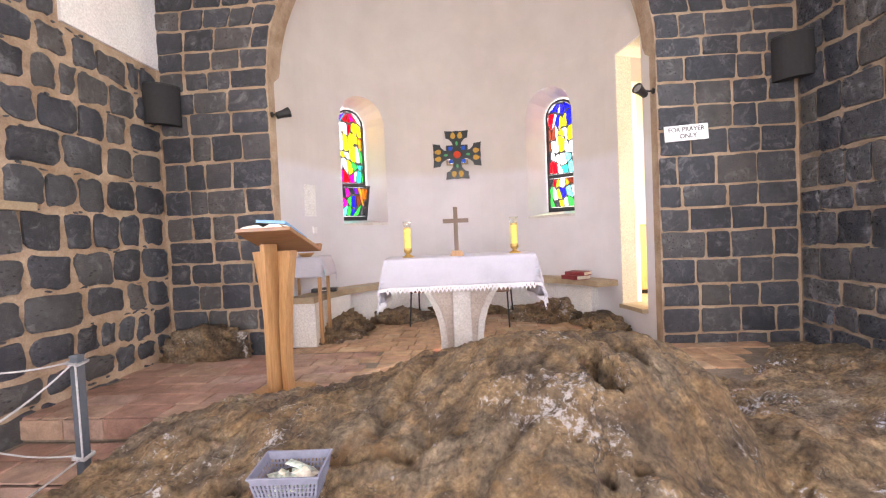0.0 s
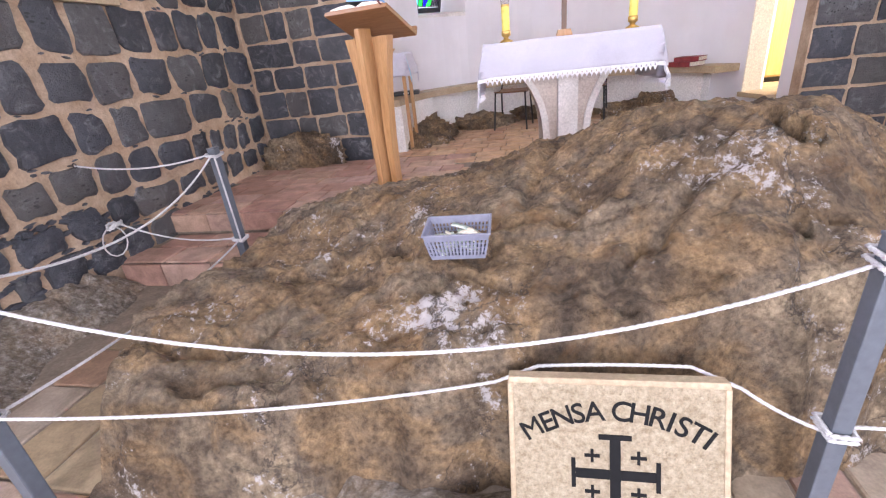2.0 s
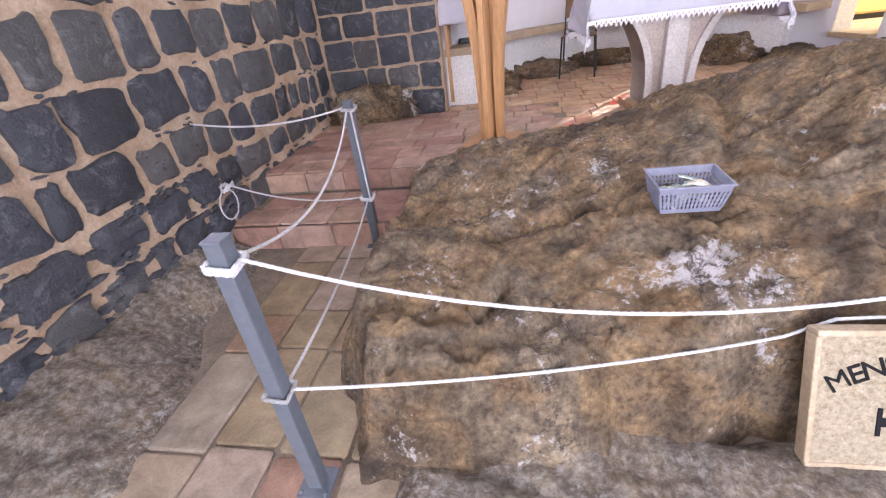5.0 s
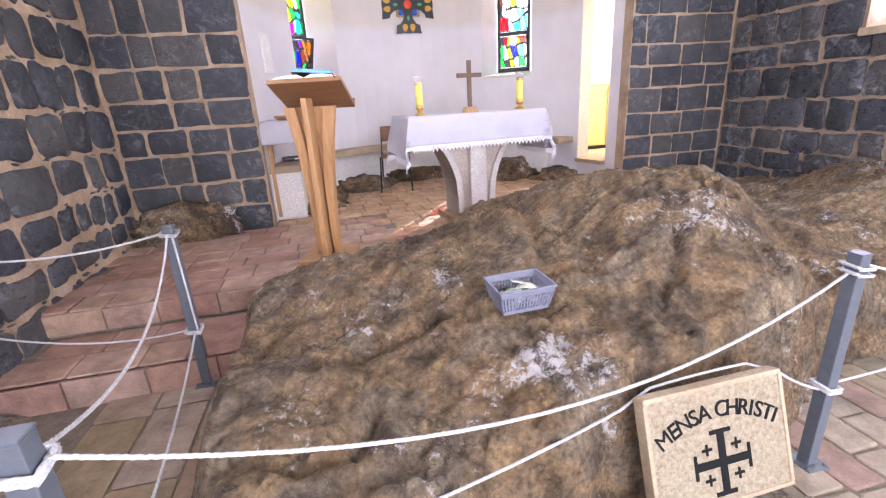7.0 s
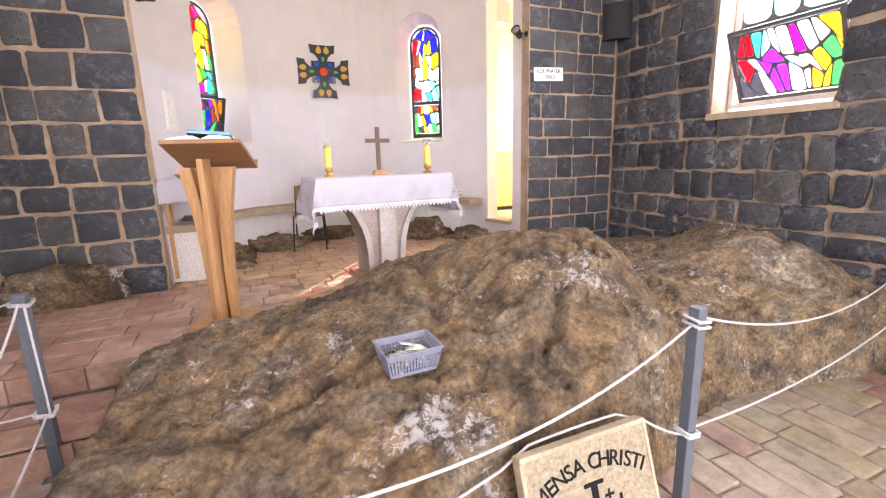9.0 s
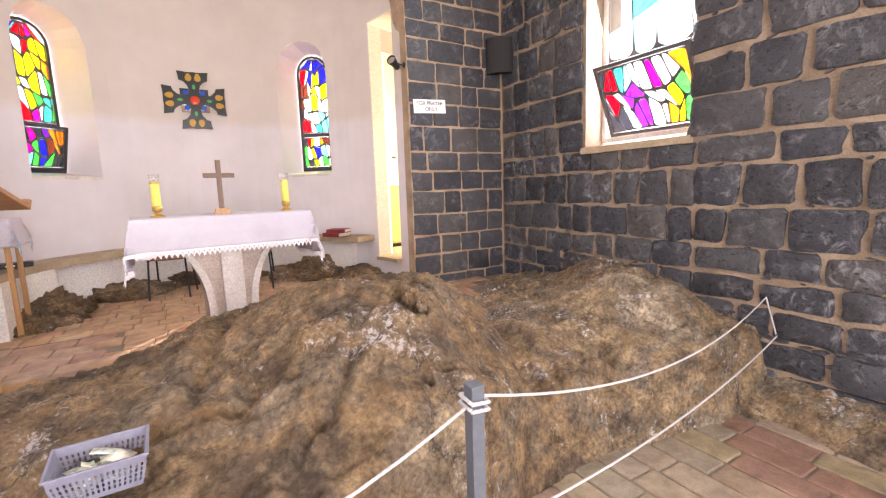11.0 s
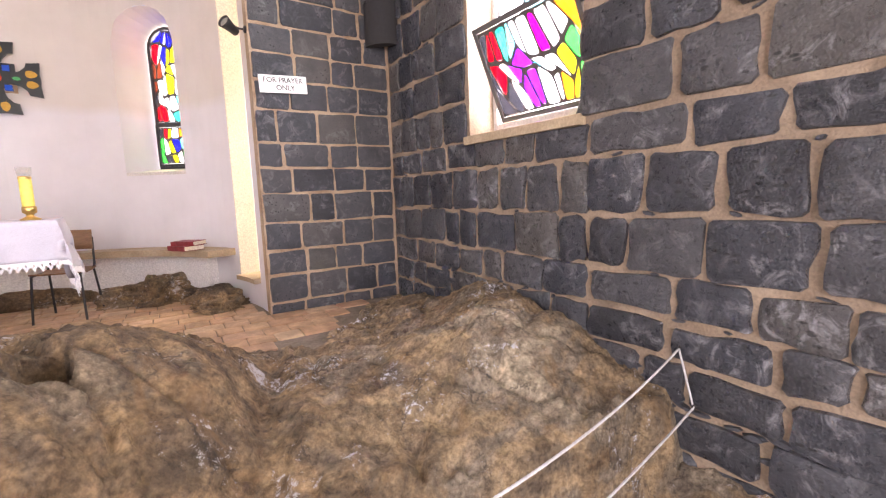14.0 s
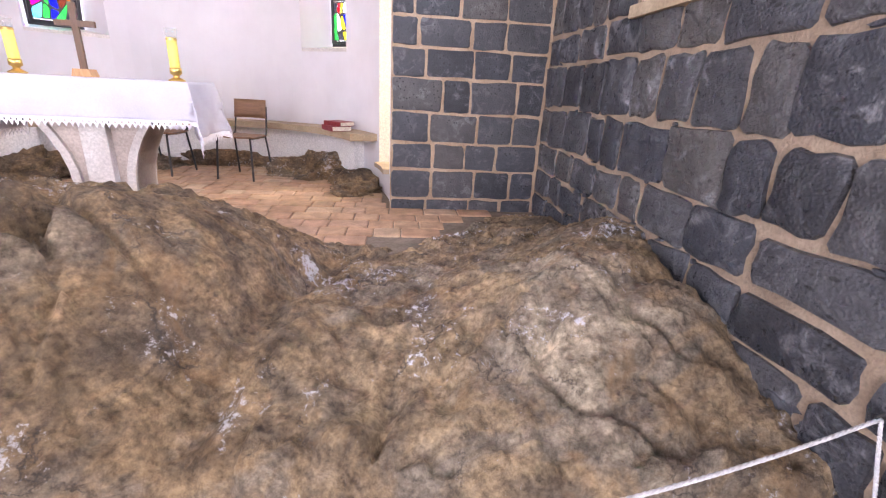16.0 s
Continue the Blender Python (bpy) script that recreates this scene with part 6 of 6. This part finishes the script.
chips(wall_right, PLACE_RIGHT, r_h, 0.0, 5.0, off(RW, -1), 6, 120, "stone_chips")
# loose rubble at the foot of the left wall
chips(wall_left, PLACE_LEFT, [0.16, 0.24, 0.32, 0.40, 0.48, 0.56], -5.0, -1.9, lambda u, z: True, 15, 260, "stone_chips", 1.9)
# splinters where the right-hand wall meets the rock
chips(wall_right, PLACE_RIGHT, [0.20, 0.30, 0.42, 0.52, 0.62, 0.72, 0.80], 0.9, 3.9, lambda u, z: abs(z - 0.78 + 0.17 * u) < 0.14, 25, 420, "stone_chips", 1.5)


# ---- paving ----
TILE_MESH = {}


def tile(parent, x, y, z, w, l, mat, rnd, slope=0.0):
    key = (round(w, 2), round(l, 2), mat.name, rnd.randint(0, 2))
    if key not in TILE_MESH:
        co, n = [], 8
        for inset, h in ((0.0, -0.012), (0.0, 0.006), (0.007, 0.010)):
            a, b_ = w / 2 - inset, l / 2 - inset
            c = 0.012
            for u, v in ((-a + c, -b_), (a - c, -b_), (a, -b_ + c), (a, b_ - c), (a - c, b_), (-a + c, b_), (-a, b_ - c), (-a, -b_ + c)):
                co.append((u + rnd.uniform(-0.003, 0.003), v + rnd.uniform(-0.003, 0.003), h))
        faces = [(r * n + k, r * n + (k + 1) % n, (r + 1) * n + (k + 1) % n, (r + 1) * n + k) for r in (0, 1) for k in range(n)] + [tuple(2 * n + k for k in range(n))]
        me = bpy.data.meshes.new("tile")
        me.from_pydata(co, [], faces)
        me.materials.append(mat)
        TILE_MESH[key] = me
    ob = new("tile", TILE_MESH[key])
    ob.parent = parent
    ob.matrix_basis = pose(x, y, z + rnd.uniform(-0.002, 0.003), rnd.uniform(-0.4, 0.4), rnd.uniform(-0.4, 0.4) + slope, rnd.uniform(-0.5, 0.5))


def pave(parent, x0, x1, y0, y1, w, lengths, joint, mat, seed, z_of, keep, along="y"):
    rnd = random.Random(seed)
    lo, hi = (x0, x1) if along == "y" else (y0, y1)
    s0, s1 = (y0, y1) if along == "y" else (x0, x1)
    p = lo
    while p < hi - 0.08:
        q = s0 - rnd.uniform(0, lengths[0])
        while q < s1:
            ln = rnd.choice(lengths)
            cx_, cy_ = (p + w / 2, q + ln / 2) if along == "y" else (q + ln / 2, p + w / 2)
            if s0 < q + ln * 0.5 < s1 and keep(cx_, cy_):
                z = z_of(cx_)
                slope = math.degrees(math.atan(0.048)) if -1.9 < cx_ < 1.5 and z_of is floor_z else 0
                tw, tl = (w - joint, ln - joint) if along == "y" else (ln - joint, w - joint)
                tile(parent, cx_, cy_, z - 0.010, tw, tl, mat, rnd, slope)
            q += ln
        p += w


pave(floor, -2.62, -1.5, -5.2, -2.2, 0.27, [0.28, 0.36, 0.52], 0.014, TILE_VISITOR, 3, floor_z, lambda x, y: x < -1.62 or (y < -3.75 and x < -1.3))
pave(floor, 0.30, 3.22, -4.6, -2.8, 0.195, [0.36, 0.40, 0.42], 0.016, TILE_BRICK, 5, floor_z, lambda x, y: inside_by(x, y, EDGE) < 0.12 and inside_by(x, y, LEDGE) < 0.02)
flat = lambda x: ZA
pave(platform, XL + 0.02, XR - 0.02, -1.62, -0.02, 0.225, [0.20, 0.26, 0.40], 0.010, TILE_STEP, 7, flat, lambda x, y: x < -0.95 and inside_by(x, y, EDGE) < 0.25, "x")
pave(platform, XL + 0.02, XR - 0.02, -1.4, -0.02, 0.20, [0.20, 0.20, 0.30], 0.009, TILE_APSE, 8, flat, lambda x, y: -0.95 < x < 3.2 and inside_by(x, y, EDGE) < 0.25, "x")
pave(platform, -1.85, 1.85, 0.0, 1.95, 0.19, [0.19, 0.19, 0.28], 0.009, TILE_APSE, 9, flat, lambda x, y: math.hypot(x, y - AC.y) < AP_R - 0.05, "x")
pave(step, XL + 0.02, -1.78, -2.16, -1.64, 0.25, [0.24, 0.34, 0.44], 0.010, TILE_STEP, 11, lambda x: 0.16, lambda x, y: True, "x")


# facing stones of the two risers
def riser(parent, y, x0, x1, z0, z1, seed):
    rnd = random.Random(seed)
    x = x0
    while x < x1 - 0.05:
        w = min(rnd.uniform(0.28, 0.48), x1 - x)
        b_ = add_box(bmesh.new(), x + 0.005, x + w - 0.005, y - 0.016, y + 0.03, z0, z1 - 0.012, 0.004)
        part("riser_stone", b_, TILE_STEP, parent)
        x += w


riser(step, -2.172, XL + 0.02, -1.78, -0.02, 0.16, 3)
riser(platform, -1.622, XL + 0.02, -1.6, 0.17, ZA, 4)
